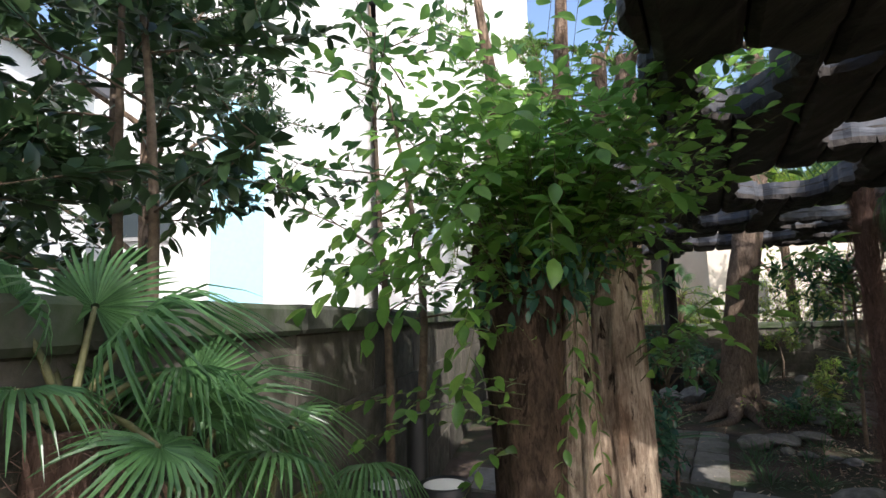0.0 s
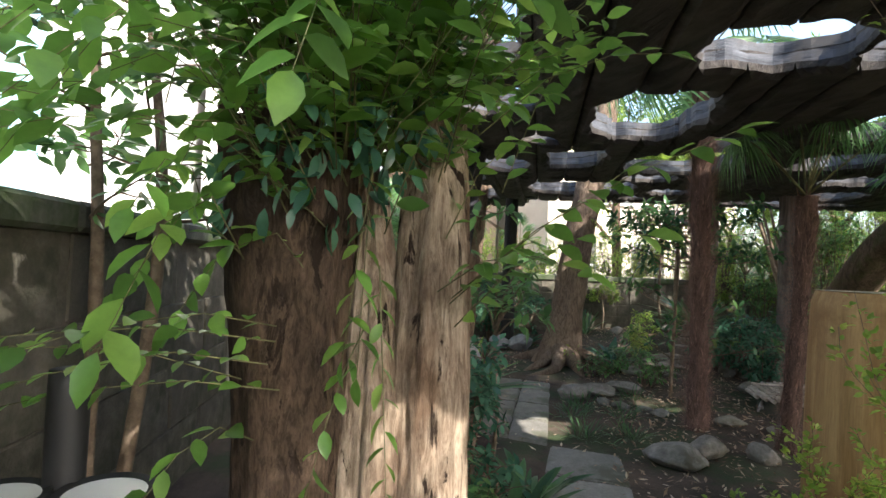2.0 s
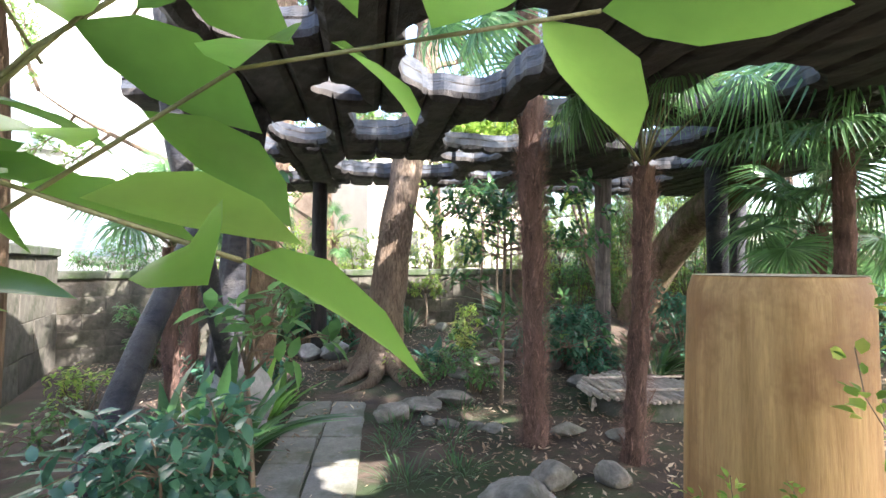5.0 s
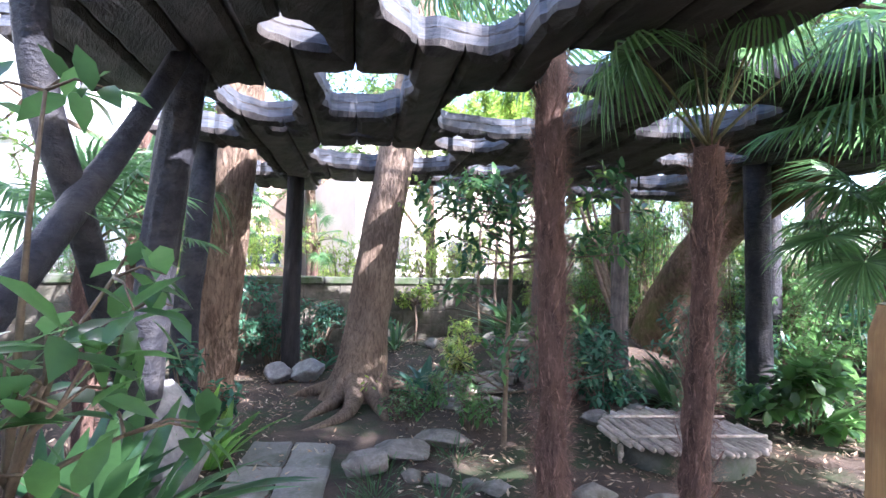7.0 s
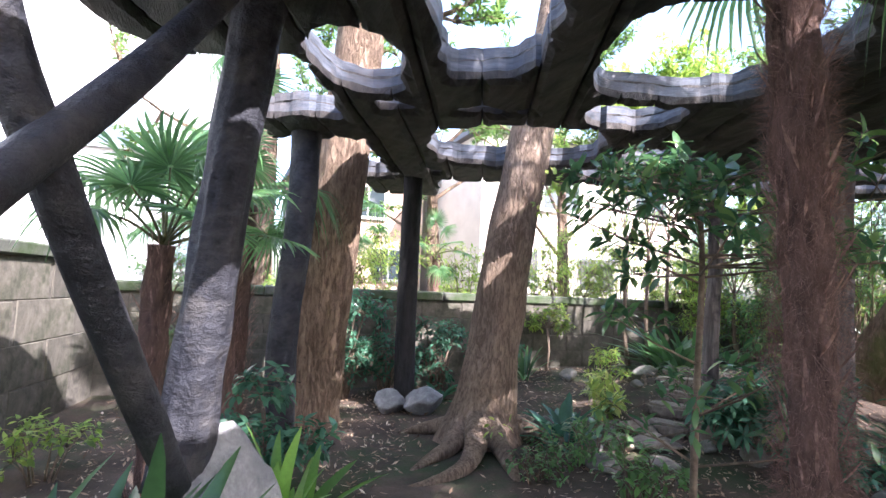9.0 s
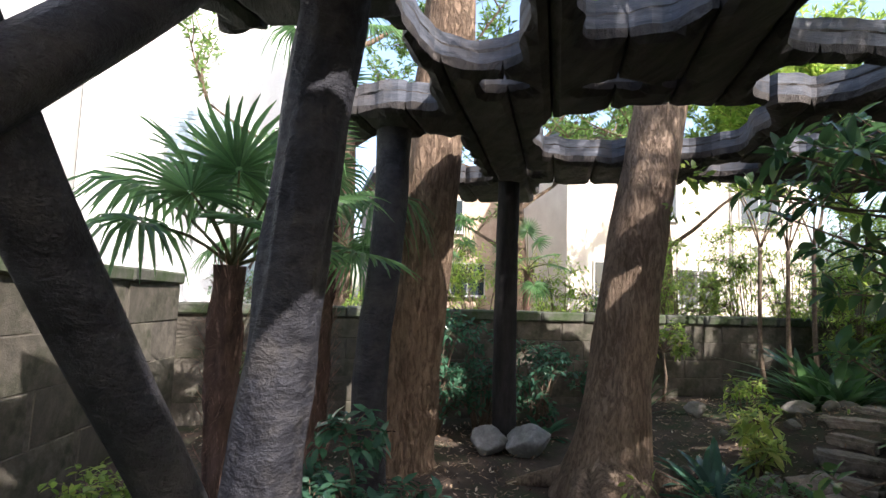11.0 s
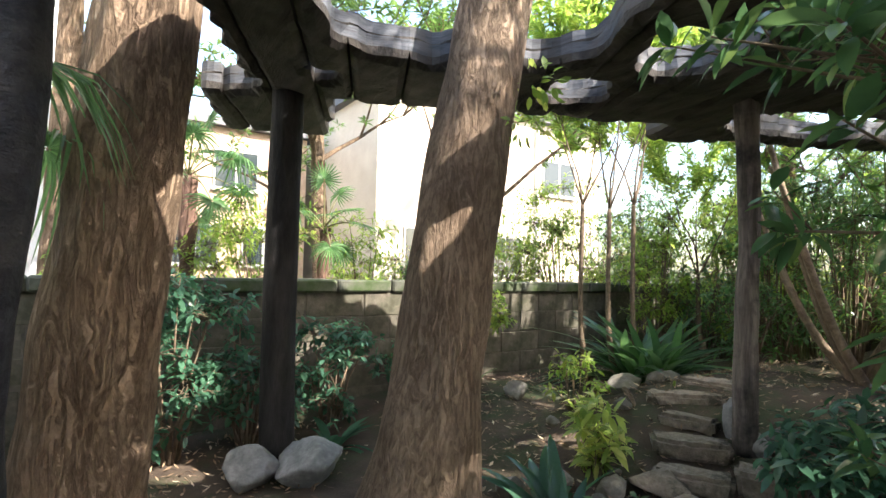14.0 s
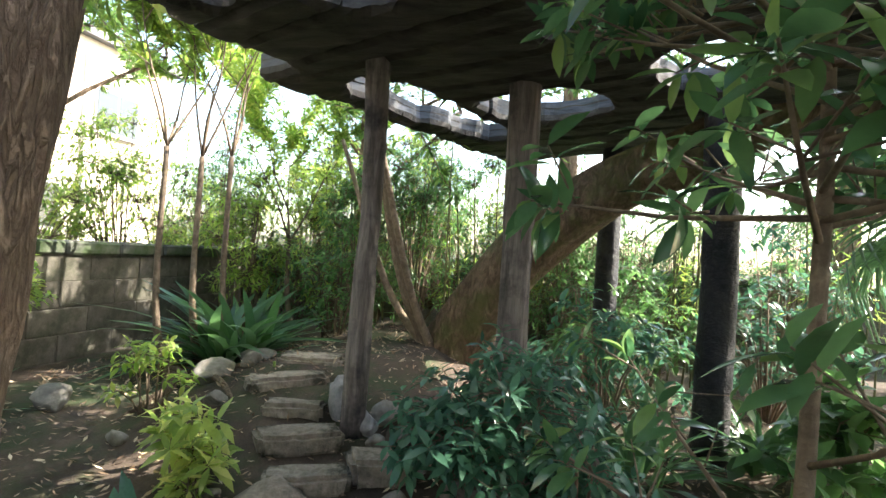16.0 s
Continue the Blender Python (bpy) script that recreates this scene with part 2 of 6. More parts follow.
b_.inputs["Base Color"].default_value = (0.03, 0.04, 0.045, 1)
b_.inputs["Roughness"].default_value = 0.06


# ---- mesh helpers ----
def mesh_ob(name, verts, faces, mats, parent=None, label="", smooth=False, slots=None):
    me = bpy.data.meshes.new(name)
    me.from_pydata([tuple(v) for v in verts], [], [tuple(f) for f in faces])
    for m in (mats if isinstance(mats, (list, tuple)) else [mats]):
        me.materials.append(m)
    if slots is not None:
        me.polygons.foreach_set("material_index", slots)
    if smooth:
        me.polygons.foreach_set("use_smooth", [True] * len(me.polygons))
    me.update()
    ob = new(name, me)
    if parent is not None:
        ob.parent = parent
    if label:
        ob["label"] = label
    return ob


def part(name, bm, material, parent, label="", smooth=True):
    me = bpy.data.meshes.new(name)
    bm.to_mesh(me)
    bm.free()
    me.materials.append(material)
    if smooth:
        me.polygons.foreach_set("use_smooth", [True] * len(me.polygons))
    ob = new(name, me)
    ob.parent = parent
    if label:
        ob["label"] = label
    return ob


def empty(name, label, category, at=(0, 0, 0), group="", kind=""):
    ob = new(name)
    ob.location = at
    ob.empty_display_size = 0.1
    return tagged(ob, label, category, group, kind)


def height(x, y):
    """Lie of the ground: flat, banked up towards the stone steps, gently uneven."""
    s = min(1.0, max(0.0, ((x - 6.2) * 0.85 + (y - 8.3) * 0.5) / 2.0))
    s = s * s * (3 - 2 * s) * min(1.0, max(0.0, (y - 7.2) / 1.2))
    far = max(0.0, min(1.0, 1.5 - math.hypot(x - 4, y - 7) / 14))
    back = min(1.0, max(0.0, (y - 9.25) / 1.0))
    return 0.52 * s * (1 - 0.55 * back * back * (3 - 2 * back)) + far * (0.03 * noise.noise((x * 0.9, y * 0.9, 0.3)) + 0.012 * noise.noise((x * 3.1, y * 3.1, 1.7)))


def tube_data(points, radii, sides=12, rough=0.0, freq=3.0, seed=0, caps=True, squash=None):
    """Rings round a polyline; returns vertices and faces."""
    pts = [Vector(p) for p in points]
    vs, fs = [], []
    ref = Vector((0.31, 0.95, 0.05))
    for i, p in enumerate(pts):
        d = (pts[min(i + 1, len(pts) - 1)] - pts[max(i - 1, 0)]).normalized()
        a = d.cross(ref)
        if a.length < 0.05:
            a = d.cross(Vector((1, 0, 0)))
        a.normalize()
        b = d.cross(a)
        for k in range(sides):
            t = 2 * math.pi * k / sides
            r = radii[i]
            if rough:
                r *= 1 + rough * noise.noise((math.cos(t) * freq * 0.5 + seed, math.sin(t) * freq * 0.5, p.z * freq * 0.45 + p.x))
            o = a * math.cos(t) * r + b * math.sin(t) * r
            vs.append(p + o)
    n = len(pts)
    for i in range(n - 1):
        for k in range(sides):
            k2 = (k + 1) % sides
            fs.append((i * sides + k, i * sides + k2, (i + 1) * sides + k2, (i + 1) * sides + k))
    if caps:
        fs.append(tuple(range(sides))[::-1])
        fs.append(tuple((n - 1) * sides + k for k in range(sides)))
    return vs, fs


def spline(ctrl, n):
    """Catmull-Rom through (x, y, z, r) rows, n steps a span."""
    c = [np.array(p, float) for p in ctrl]
    c = [2 * c[0] - c[1]] + c + [2 * c[-1] - c[-2]]
    out = []
    for i in range(1, len(c) - 2):
        for k in range(n):
            t = k / n
            out.append(0.5 * (2 * c[i] + (c[i + 1] - c[i - 1]) * t + (2 * c[i - 1] - 5 * c[i] + 4 * c[i + 1] - c[i + 2]) * t * t
                              + (3 * c[i] - c[i - 1] - 3 * c[i + 1] + c[i + 2]) * t ** 3))
    out.append(c[-2])
    return out


def limb(name, ctrl, material, parent=None, n=6, sides=12, rough=0.0, freq=3.0, seed=0, label=""):
    pts = spline(ctrl, n)
    v, f = tube_data([p[:3] for p in pts], [max(0.002, p[3]) for p in pts], sides, rough, freq, seed)
    return mesh_ob(name, v, f, material, parent, label, True)


def join_data(chunks):
    vs, fs = [], []
    for v, f in chunks:
        o = len(vs)
        vs += list(v)
        fs += [tuple(i + o for i in q) for q in f]
    return vs, fs


def leaves(name, pos, dirs, size, material, parent=None, width=0.42, droop=0.25, fold=0.25, label="", up=None, spin=0.6, steps=3):
    """One mesh of many separate leaves: each a pointed blade, folded along its midrib and drooping at the tip."""
    pos, dirs, size = np.asarray(pos, float), np.asarray(dirs, float), np.asarray(size, float)
    n = len(pos)
    d = dirs / (np.linalg.norm(dirs, axis=1, keepdims=True) + 1e-9)
    upv = np.tile((0, 0, 1.0), (n, 1)) if up is None else np.asarray(up, float)
    upv = upv + rng.normal(0, spin, (n, 3))
    s = np.cross(d, upv)
    s /= np.linalg.norm(s, axis=1, keepdims=True) + 1e-9
    nn = np.cross(s, d)
    prof = {2: [0.62, 0], 3: [0.8, 0.85, 0], 4: [0.7, 1.0, 0.72, 0]}[steps]
    xs = {2: [0.5, 1.0], 3: [0.28, 0.62, 1.0], 4: [0.22, 0.48, 0.76, 1.0]}[steps]
    cols = [(0.0, 0.0, 0.0)]
    for x, w in zip(xs, prof):
        z = -droop * x * x
        if w:
            cols += [(x, -w * width * 0.5, z + fold * w * width * 0.5), (x, 0.0, z), (x, w * width * 0.5, z + fold * w * width * 0.5)]
        else:
            cols += [(x, 0.0, z)]
    T = np.array(cols)
    V = pos[:, None] + size[:, None, None] * (T[None, :, :1] * d[:, None] + T[None, :, 1:2] * s[:, None] + T[None, :, 2:] * nn[:, None])
    F = [(0, 2, 1), (0, 3, 2)]
    k = 1
    for i in range(len(xs) - 1):
        if prof[i + 1]:
            F += [(k, k + 1, k + 4, k + 3), (k + 1, k + 2, k + 5, k + 4)]
            k += 3
        else:
            F += [(k, k + 1, k + 3), (k + 1, k + 2, k + 3)]
    m = len(T)
    loops = np.concatenate([np.array(f) for f in F])
    lens = np.array([len(f) for f in F])
    me = bpy.data.meshes.new(name)
    me.vertices.add(n * m)
    me.vertices.foreach_set("co", V.reshape(-1))
    me.loops.add(n * len(loops))
    me.loops.foreach_set("vertex_index", (loops[None] + (np.arange(n) * m)[:, None]).reshape(-1).astype(np.int32))
    me.polygons.add(n * len(F))
    tot = np.tile(lens, n)
    me.polygons.foreach_set("loop_start", np.concatenate([[0], np.cumsum(tot)[:-1]]).astype(np.int32))
    me.polygons.foreach_set("use_smooth", np.ones(n * len(F), bool))
    me.materials.append(material)
    me.update(calc_edges=True)
    ob = new(name, me)
    if parent is not None:
        ob.parent = parent
    if label:
        ob["label"] = label
    return ob


def clump_points(centres, radii, per, flat=0.7):
    """Leaf seats in clumps: denser towards each clump's skin, pointing outwards."""
    P, D = [], []
    for c, r in zip(centres, radii):
        k = max(3, int(per * (r / 0.4) ** 2))
        v = rng.normal(0, 1, (k, 3))
        v /= np.linalg.norm(v, axis=1, keepdims=True)
        q = v * (r * (0.35 + 0.65 * rng.random((k, 1)) ** 0.6)) * np.array([1, 1, flat])
        P.append(np.array(c) + q)
        D.append(v + rng.normal(0, 0.5, (k, 3)) + np.array([0, 0, -0.15]))
    return np.concatenate(P), np.concatenate(D)


def branchy(start, heading, length, r0, depth, out, tips, spread=0.6, lift=0.15, split=3):
    """Recursive twigs: collects tube control rows in out and leaf seats (point, direction) in tips."""
    p, d = Vector(start), Vector(heading).normalized()
    rows = [(*p, r0)]
    k = 4
    for i in range(k):
        d = (d + Vector((rnd.gauss(0, 0.14), rnd.gauss(0, 0.14), rnd.gauss(lift * 0.3, 0.1)))).normalized()
        p = p + d * length / k
        rows.append((*p, r0 * (1 - 0.75 * (i + 1) / k)))
        if depth <= 1:
            tips.append((p.copy(), d.copy()))
        if depth > 0 and i >= 1:
            for _ in range(1 if i < k - 1 else split - 1):
                side = Vector((rnd.gauss(0, 1), rnd.gauss(0, 1), rnd.gauss(lift, 0.5))).normalized()
                branchy(p, d * (1 - spread) + side * spread, length * rnd.uniform(0.45, 0.7), r0 * 0.5, depth - 1, out, tips, spread, lift, split)
    out.append(rows)


def twigs(name, rows, material, parent, sides=5, label=""):
    chunks = []
    for r in rows:
        pts = spline(r, 2) if len(r) > 3 and r[0][3] > 0.006 else [np.array(q) for q in r]
        chunks.append(tube_data([q[:3] for q in pts], [max(0.0012, q[3]) for q in pts], sides))
    v, f = join_data(chunks)
    return mesh_ob(name, v, f, material, parent, label, True)


def leaves_at(name, tips, per, size, material, parent, whorl=False, spread=0.8, lift=0.1, **kw):
    P, D, S = [], [], []
    for p, d in tips:
        for k in range(per):
            o = np.array([rnd.gauss(0, 1), rnd.gauss(0, 1), rnd.gauss(0, 0.6)])
            o /= np.linalg.norm(o) + 1e-9
            q = np.array(d) * (0.5 if whorl else 0.7) + o * spread + np.array([0, 0, lift])
            P.append(np.array(p) + 0.02 * o - np.array(d) * rnd.uniform(0, 0.06 if whorl else 0.12))
            D.append(q)
            S.append(size * rnd.uniform(0.65, 1.2))
    return leaves(name, P, D, S, material, parent, **kw)


# ---- ground ----
def build_ground():
    inner = np.arange(-4, 15.01, 0.16)
    axis_x = np.concatenate([[-900, -250, -80, -30, -14, -8], inner, [18, 24, 40, 90, 260, 900]])
    axis_y = axis_x + 1
    vs = [(x, y, height(x, y)) for y in axis_y for x in axis_x]
    w = len(axis_x)
    fs = [(j * w + i, j * w + i + 1, (j + 1) * w + i + 1, (j + 1) * w + i) for j in range(len(axis_y) - 1) for i in range(w - 1)]
    tagged(mesh_ob("ground", vs, fs, M_SOIL, smooth=True), "dark damp garden soil with moss and fallen leaves", "ground", kind="structure")


build_ground()


# ---- boundary walls ----
def build_block(name, sx, sy, sz, material, bev=0.012, wob=0.006, seed=0):
    bm = bmesh.new()
    bmesh.ops.create_cube(bm, size=1, matrix=Matrix.Diagonal((sx, sy, sz, 1)))
    bmesh.ops.bevel(bm, geom=list(bm.edges), offset=bev, segments=1, affect="EDGES")
    for v in bm.verts:
        v.co += Vector((noise.noise(v.co * 3 + Vector((seed, 0, 0))), noise.noise(v.co * 3 + Vector((0, seed, 5))), noise.noise(v.co * 3 + Vector((0, 2, seed))))) * wob
    me = bpy.data.meshes.new(name)
    bm.to_mesh(me)
    bm.free()
    me.materials.append(material)
    return me


def build_wall(name, a, b, top, courses, label, length=0.62, thick=0.2):
    a, b = Vector((*a, 0)), Vector((*b, 0))
    run = (b - a).length
    ang = math.atan2(b.y - a.y, b.x - a.x)
    wall = tagged(new(name), label, "garden wall", kind="structure")
    wall.matrix_world = Matrix.Translation(a) @ Matrix.Rotation(ang, 4, "Z")
    core = bmesh.new()
    bmesh.ops.create_cube(core, size=1, matrix=Matrix.Translation((run / 2, 0, (top - 0.12) / 2 - 0.1)) @ Matrix.Diagonal((run, thick - 0.03, top + 0.08, 1)))
    part("wall_core", core, M_MORTAR, wall, smooth=False)
    hgt = (top - 0.13) / courses
    kinds = [build_block("wall_block", length - 0.006, thick - 0.012, hgt - 0.006, M_BLOCK, 0.007, 0.012, s) for s in range(5)]
    n = int(run / length)
    for c in range(courses):
        for k in range(n + 1):
            x = (k + (0.5 if c % 2 else 0.0)) * run / n
            if x < 0.1 or x > run - 0.1:
                continue
            ob = new("wall_block", kinds[(k * 7 + c * 3) % 5])
            ob.parent = wall
            ob.location = (x, rnd.uniform(-0.006, 0.006), (c + 0.5) * hgt)
    caps = [build_block("cap_stone", run / n - 0.008, thick + 0.09, 0.13, M_CAP, 0.02, 0.012, 9 + s) for s in range(3)]
    for k in range(n):
        ob = new("cap_stone", caps[k % 3])
        ob.parent = wall
        ob.location = ((k + 0.5) * run / n, 0, top - 0.065)
    return wall


build_wall("wall_left", (-1.36, -1.0), (0.85, 11.6), 1.71, 4, "mossy weathered stone block wall with dark capping", 1.1)
build_wall("wall_back", (0.9, 11.75), (13.6, 11.75), 1.38, 5, "weathered grey block wall with dark mossy capping")
build_wall("wall_right", (13.6, 11.75), (13.6, -3.0), 1.38, 5, "weathered grey block wall behind bamboo and shrubs", 0.9)


# ---- the charred timber pergola ----
CU, SU = math.cos(radians(26)), math.sin(radians(26))


def uv_xy(u, v):
    return u * SU + v * CU, u * CU - v * SU


HOLES = [(6.40, 6.72, -0.32, 0.06), (7.00, 8.10, 0.02, 0.58), (7.42, 8.36, -0.77, -0.24), (5.10, 6.50, 0.40, 1.20),
         (7.18, 8.42, 0.96, 2.15), (9.12, 10.42, -0.20, 1.32), (4.90, 5.62, -0.71, -0.18), (4.05, 4.70, 0.86, 1.62),
         (4.2, 4.66, 1.70, 2.12), (2.72, 3.60, 0.05, 0.44), (2.94, 3.16, 0.64, 0.82), (6.45, 7.05, 1.42, 1.98), (9.75, 10.40, 1.62, 2.22),
         (8.58, 9.10, 1.00, 1.75), (8.62, 8.76, 0.52, 0.68), (8.50, 8.70, -0.54, -0.24), (8.64, 8.80, 0.04, 0.38), (9.40, 9.60, 2.94, 3.22),
         (9.75, 10.8, 3.9, 4.7), (5.6, 6.5, 2.5, 3.3), (7.1, 8.1, 2.7, 3.5), (8.5, 9.2, 3.6, 4.4), (6.7, 7.7, 4.0, 4.8), (5.0, 6.0, 3.8, 4.7),
         (3.6, 4.2, 2.5, 3.1), (10.95, 11.6, 3.1, 5.2), (10.75, 10.95, -0.42, -0.28), (11.0, 11.18, -0.9, -0.74), (10.6, 11.1, 1.3, 1.7)]


def roof_field(u, v):
    """Above zero where the pergola has timber, falling through zero at the burnt edges; roughly metres."""
    wob = 0.10 * noise.noise((u * 2.3, v * 2.3, 0.0)) + 0.05 * noise.noise((u * 6.0, v * 6.0, 3.0))
    wob2 = 0.10 * noise.noise((u * 2.3, v * 2.3, 7.0)) + 0.05 * noise.noise((u * 6.0, v * 6.0, 9.0))
    a, b = u + wob, v + wob2
    if not (1.5 < a < 12.4 and -1.75 < b < 6.3):
        return -1.0
    if b < -0.18 and a < 4.6 or b < -0.95 and a < 6.35 or b < -1.45 and a < 6.8:
        return -1.0
    if b < -0.86 and 7.80 < a < 8.95 or b < -0.84 and 9.55 < a < 11.3 or b < -1.3 and a > 11.2:
        return -1.0
    if a > 11.42 and -0.35 < b < 2.6 or a > 11.9 and b > 2.2:
        return -1.0
    least = 1.0
    for u0, u1, v0, v1 in HOLES:
        if u0 - 0.5 < a < u1 + 0.5 and v0 - 0.5 < b < v1 + 0.5:
            p, q = (a - (u0 + u1) / 2) / ((u1 - u0) * 0.54), (b - (v0 + v1) / 2) / ((v1 - v0) * 0.54)
            r = (abs(p) ** 2.8 + abs(q) ** 2.8) ** (1 / 2.8)
            least = min(least, (r - 1) * min(u1 - u0, v1 - v0) / 2)
    return least


def build_plank(pergola, v0, v1, z0, z1, z2, step=0.05):
    """One board of the roof: what is left of it between the burnt-out holes, charred below and silvered above."""
    nv = max(2, round((v1 - v0) / step))
    nu = int(11.0 / step)
    dv = (v1 - v0) / nv
    on = [[roof_field(1.45 + (i + 0.5) * step, v0 + (j + 0.5) * dv) > 0 for j in range(nv)] for i in range(nu)]
    get = lambda i, j: 0 <= i < nu and 0 <= j < nv and on[i][j]
    idx, co = {}, []

    def corner(i, j):
        if (i, j) not in idx:
            idx[i, j] = len(co)
            co.append([1.45 + i * step, v0 + j * dv])
        return idx[i, j]

    quads, rim = [], []
    for i in range(nu):
        for j in range(nv):
            if on[i][j]:
                a, b, c, d = corner(i, j), corner(i + 1, j), corner(i + 1, j + 1), corner(i, j + 1)
                quads.append((a, b, c, d))
                for ok, e in ((get(i, j - 1), (a, b)), (get(i + 1, j), (b, c)), (get(i, j + 1), (c, d)), (get(i - 1, j), (d, a))):
                    if not ok:
                        rim.append(e)
    if not quads:
        return
    near = {}
    for a, b in rim:
        near.setdefault(a, []).append(b)
        near.setdefault(b, []).append(a)
    for _ in range(2):
        old = [tuple(c) for c in co]
        for k, ns in near.items():
            straight = abs(old[k][1] - v0) < 1e-4 or abs(old[k][1] - v1) < 1e-4
            co[k][0] = 0.5 * old[k][0] + 0.5 * sum(old[q][0] for q in ns) / len(ns)
            if not straight:
                co[k][1] = min(v1 - 0.004, max(v0 + 0.004, 0.5 * old[k][1] + 0.5 * sum(old[q][1] for q in ns) / len(ns)))
    h = 0.01
    for k in near:
        u, w = co[k]
        edge = abs(w - v0) < 1e-4 or abs(w - v1) < 1e-4
        for _ in range(3):
            f = roof_field(u, w)
            if abs(f) > 0.07:
                break
            gu = (roof_field(u + h, w) - roof_field(u - h, w)) / (2 * h)
            gw = 0.0 if edge else (roof_field(u, w + h) - roof_field(u, w - h)) / (2 * h)
            g = gu * gu + gw * gw
            if g < 0.12 or g > 9:
                break
            du, dw = -f * gu / g, -f * gw / g
            big = max(abs(du), abs(dw))
            lim = min(1.0, 0.03 / big) if big > 0 else 0
            u, w = u + du * lim, min(v1, max(v0, w + dw * lim))
        co[k][0], co[k][1] = u, w
    comp = list(range(len(co)))

    def root(k):
        while comp[k] != k:
            comp[k] = comp[comp[k]]
            k = comp[k]
        return k

    for q in quads:
        for k in q[1:]:
            comp[root(k)] = root(q[0])
    pieces = {}
    for q in quads:
        pieces.setdefault(root(q[0]), []).append(q)
    mid = (z1 + z2) / 2
    levels = ((z0, 0), (z1, 0), (mid - 0.006, 0), (mid + 0.006, 0), (z2, 0))
    for key, qs in pieces.items():
        if len(qs) < 6:
            continue
        use = sorted({k for q in qs for k in q})
        ix = {k: i for i, k in enumerate(use)}
        n = len(use)
        vs, fs, slots = [], [], []
        for layer, (z, _k) in enumerate(levels):
            for k in use:
                u, v = co[k]
                rag = 0.0
                if k in near:
                    rag = 0.014 * noise.noise((u * 8, v * 8, layer * 0.7)) + 0.008 * noise.noise((u * 21, v * 21, layer * 1.3))
                sag = 0.02 * noise.noise((u * 1.3, v * 1.3, 4.0)) + 0.014 * noise.noise((u * 7, v * 7, layer * 3.0))
                if layer == 0:
                    v = min(max(v, v0 + 0.008), v1 - 0.008)
                x, y = uv_xy(u + rag, v)
                vs.append((x, y, z + sag + (0.03 + rag if (layer == 0 and k in near) else 0.0)))
        top = (len(levels) - 1) * n
        for q in qs:
            q = tuple(ix[k] for k in q)
            fs.append(q)
            slots.append(0)
            fs.append(tuple(top + k for k in q[::-1]))
            slots.append(1)
        for e0, e1 in rim:
            if e0 in ix and e1 in ix and root(e0) == key:
                i0, i1 = ix[e0], ix[e1]
                for L in range(len(levels) - 1):
                    fs.append((i1 + L * n, i0 + L * n, i0 + (L + 1) * n, i1 + (L + 1) * n))
                    slots.append(0 if L in (0, 2) else 1)
        mesh_ob("plank", vs, fs, [M_CHAR_UNDER, M_GREY], pergola, slots=slots)


pergola = empty("pergola", "massive charred timber pergola with burnt-out holes and silvered edges", "pergola", (4.4, 10.4, 0))
pergola.location = (0, 0, 0)
v = -1.75
while v < 6.3:
    w = rnd.uniform(0.24, 0.40)
    build_plank(pergola, v, v + w, 2.77, 2.85, 2.99 + rnd.uniform(-0.02, 0.02))
    v += w


def post(ctrl, name="post", sides=18, rough=0.10, label="", parent=None):
    return limb(name, ctrl, M_POST, parent or pergola, 8, sides, rough, 7.0, rnd.random() * 9, label)


post([(2.18, 6.90, 0.50, 0.15), (2.21, 6.89, 0.8, 0.128), (2.25, 6.87, 1.2, 0.118), (2.32, 6.83, 2.0, 0.112), (2.42, 6.76, 2.9, 0.118)], sides=36, rough=0.16)
post([(2.20, 6.62, 0.60, 0.06), (2.02, 6.32, 1.15, 0.066), (1.85, 5.99, 1.72, 0.066), (1.68, 5.85, 2.3, 0.068), (1.60, 5.78, 3.1, 0.07)], "leaning_post")
# the brace's paler patches are the post material's random second tone
post([(2.32, 6.56, 2.78, 0.06), (2.06, 6.18, 2.2, 0.06), (1.80, 5.80, 1.70, 0.065), (1.42, 5.20, 0.98, 0.068), (0.98, 4.5, -0.05, 0.072)], "brace", label="scorched diagonal brace with paler patches")
post([(2.84, 9.12, -0.05, 0.14), (2.82, 9.05, 1.0, 0.13), (2.90, 8.98, 2.0, 0.125), (2.90, 8.92, 2.86, 0.13)])
limb("post", [(4.40, 10.40, 0.05, 0.125), (4.38, 10.40, 1.2, 0.12), (4.39, 10.39, 2.86, 0.115)], M_CHAR, pergola, 8, 18, 0.10, 7.0, 3.3)
limb("post", [(7.20, 8.47, 0.2, 0.085), (7.18, 8.45, 1.1, 0.078), (7.24, 8.45, 1.9, 0.074), (7.22, 8.46, 2.86, 0.09)], M_POST_GREY, pergola, 8, 18, 0.14, 7.0, 4.1, "weathered grey-brown post")
limb("post", [(7.70, 7.46, 0.0, 0.12), (7.69, 7.46, 1.2, 0.11), (7.71, 7.47, 2.86, 0.12)], M_POST_GREY, pergola, 8, 18, 0.14, 7.0, 6.2, "weathered grey-brown post")
post([(8.15, 5.95, 0.0, 0.14), (8.12, 5.95, 1.4, 0.13), (8.15, 5.98, 2.86, 0.14)])
post([(9.9, 6.6, 0.0, 0.13), (9.92, 6.6, 2.86, 0.12)])
post([(4.9, 2.2, 0.0, 0.14), (4.9, 2.25, 2.86, 0.13)])


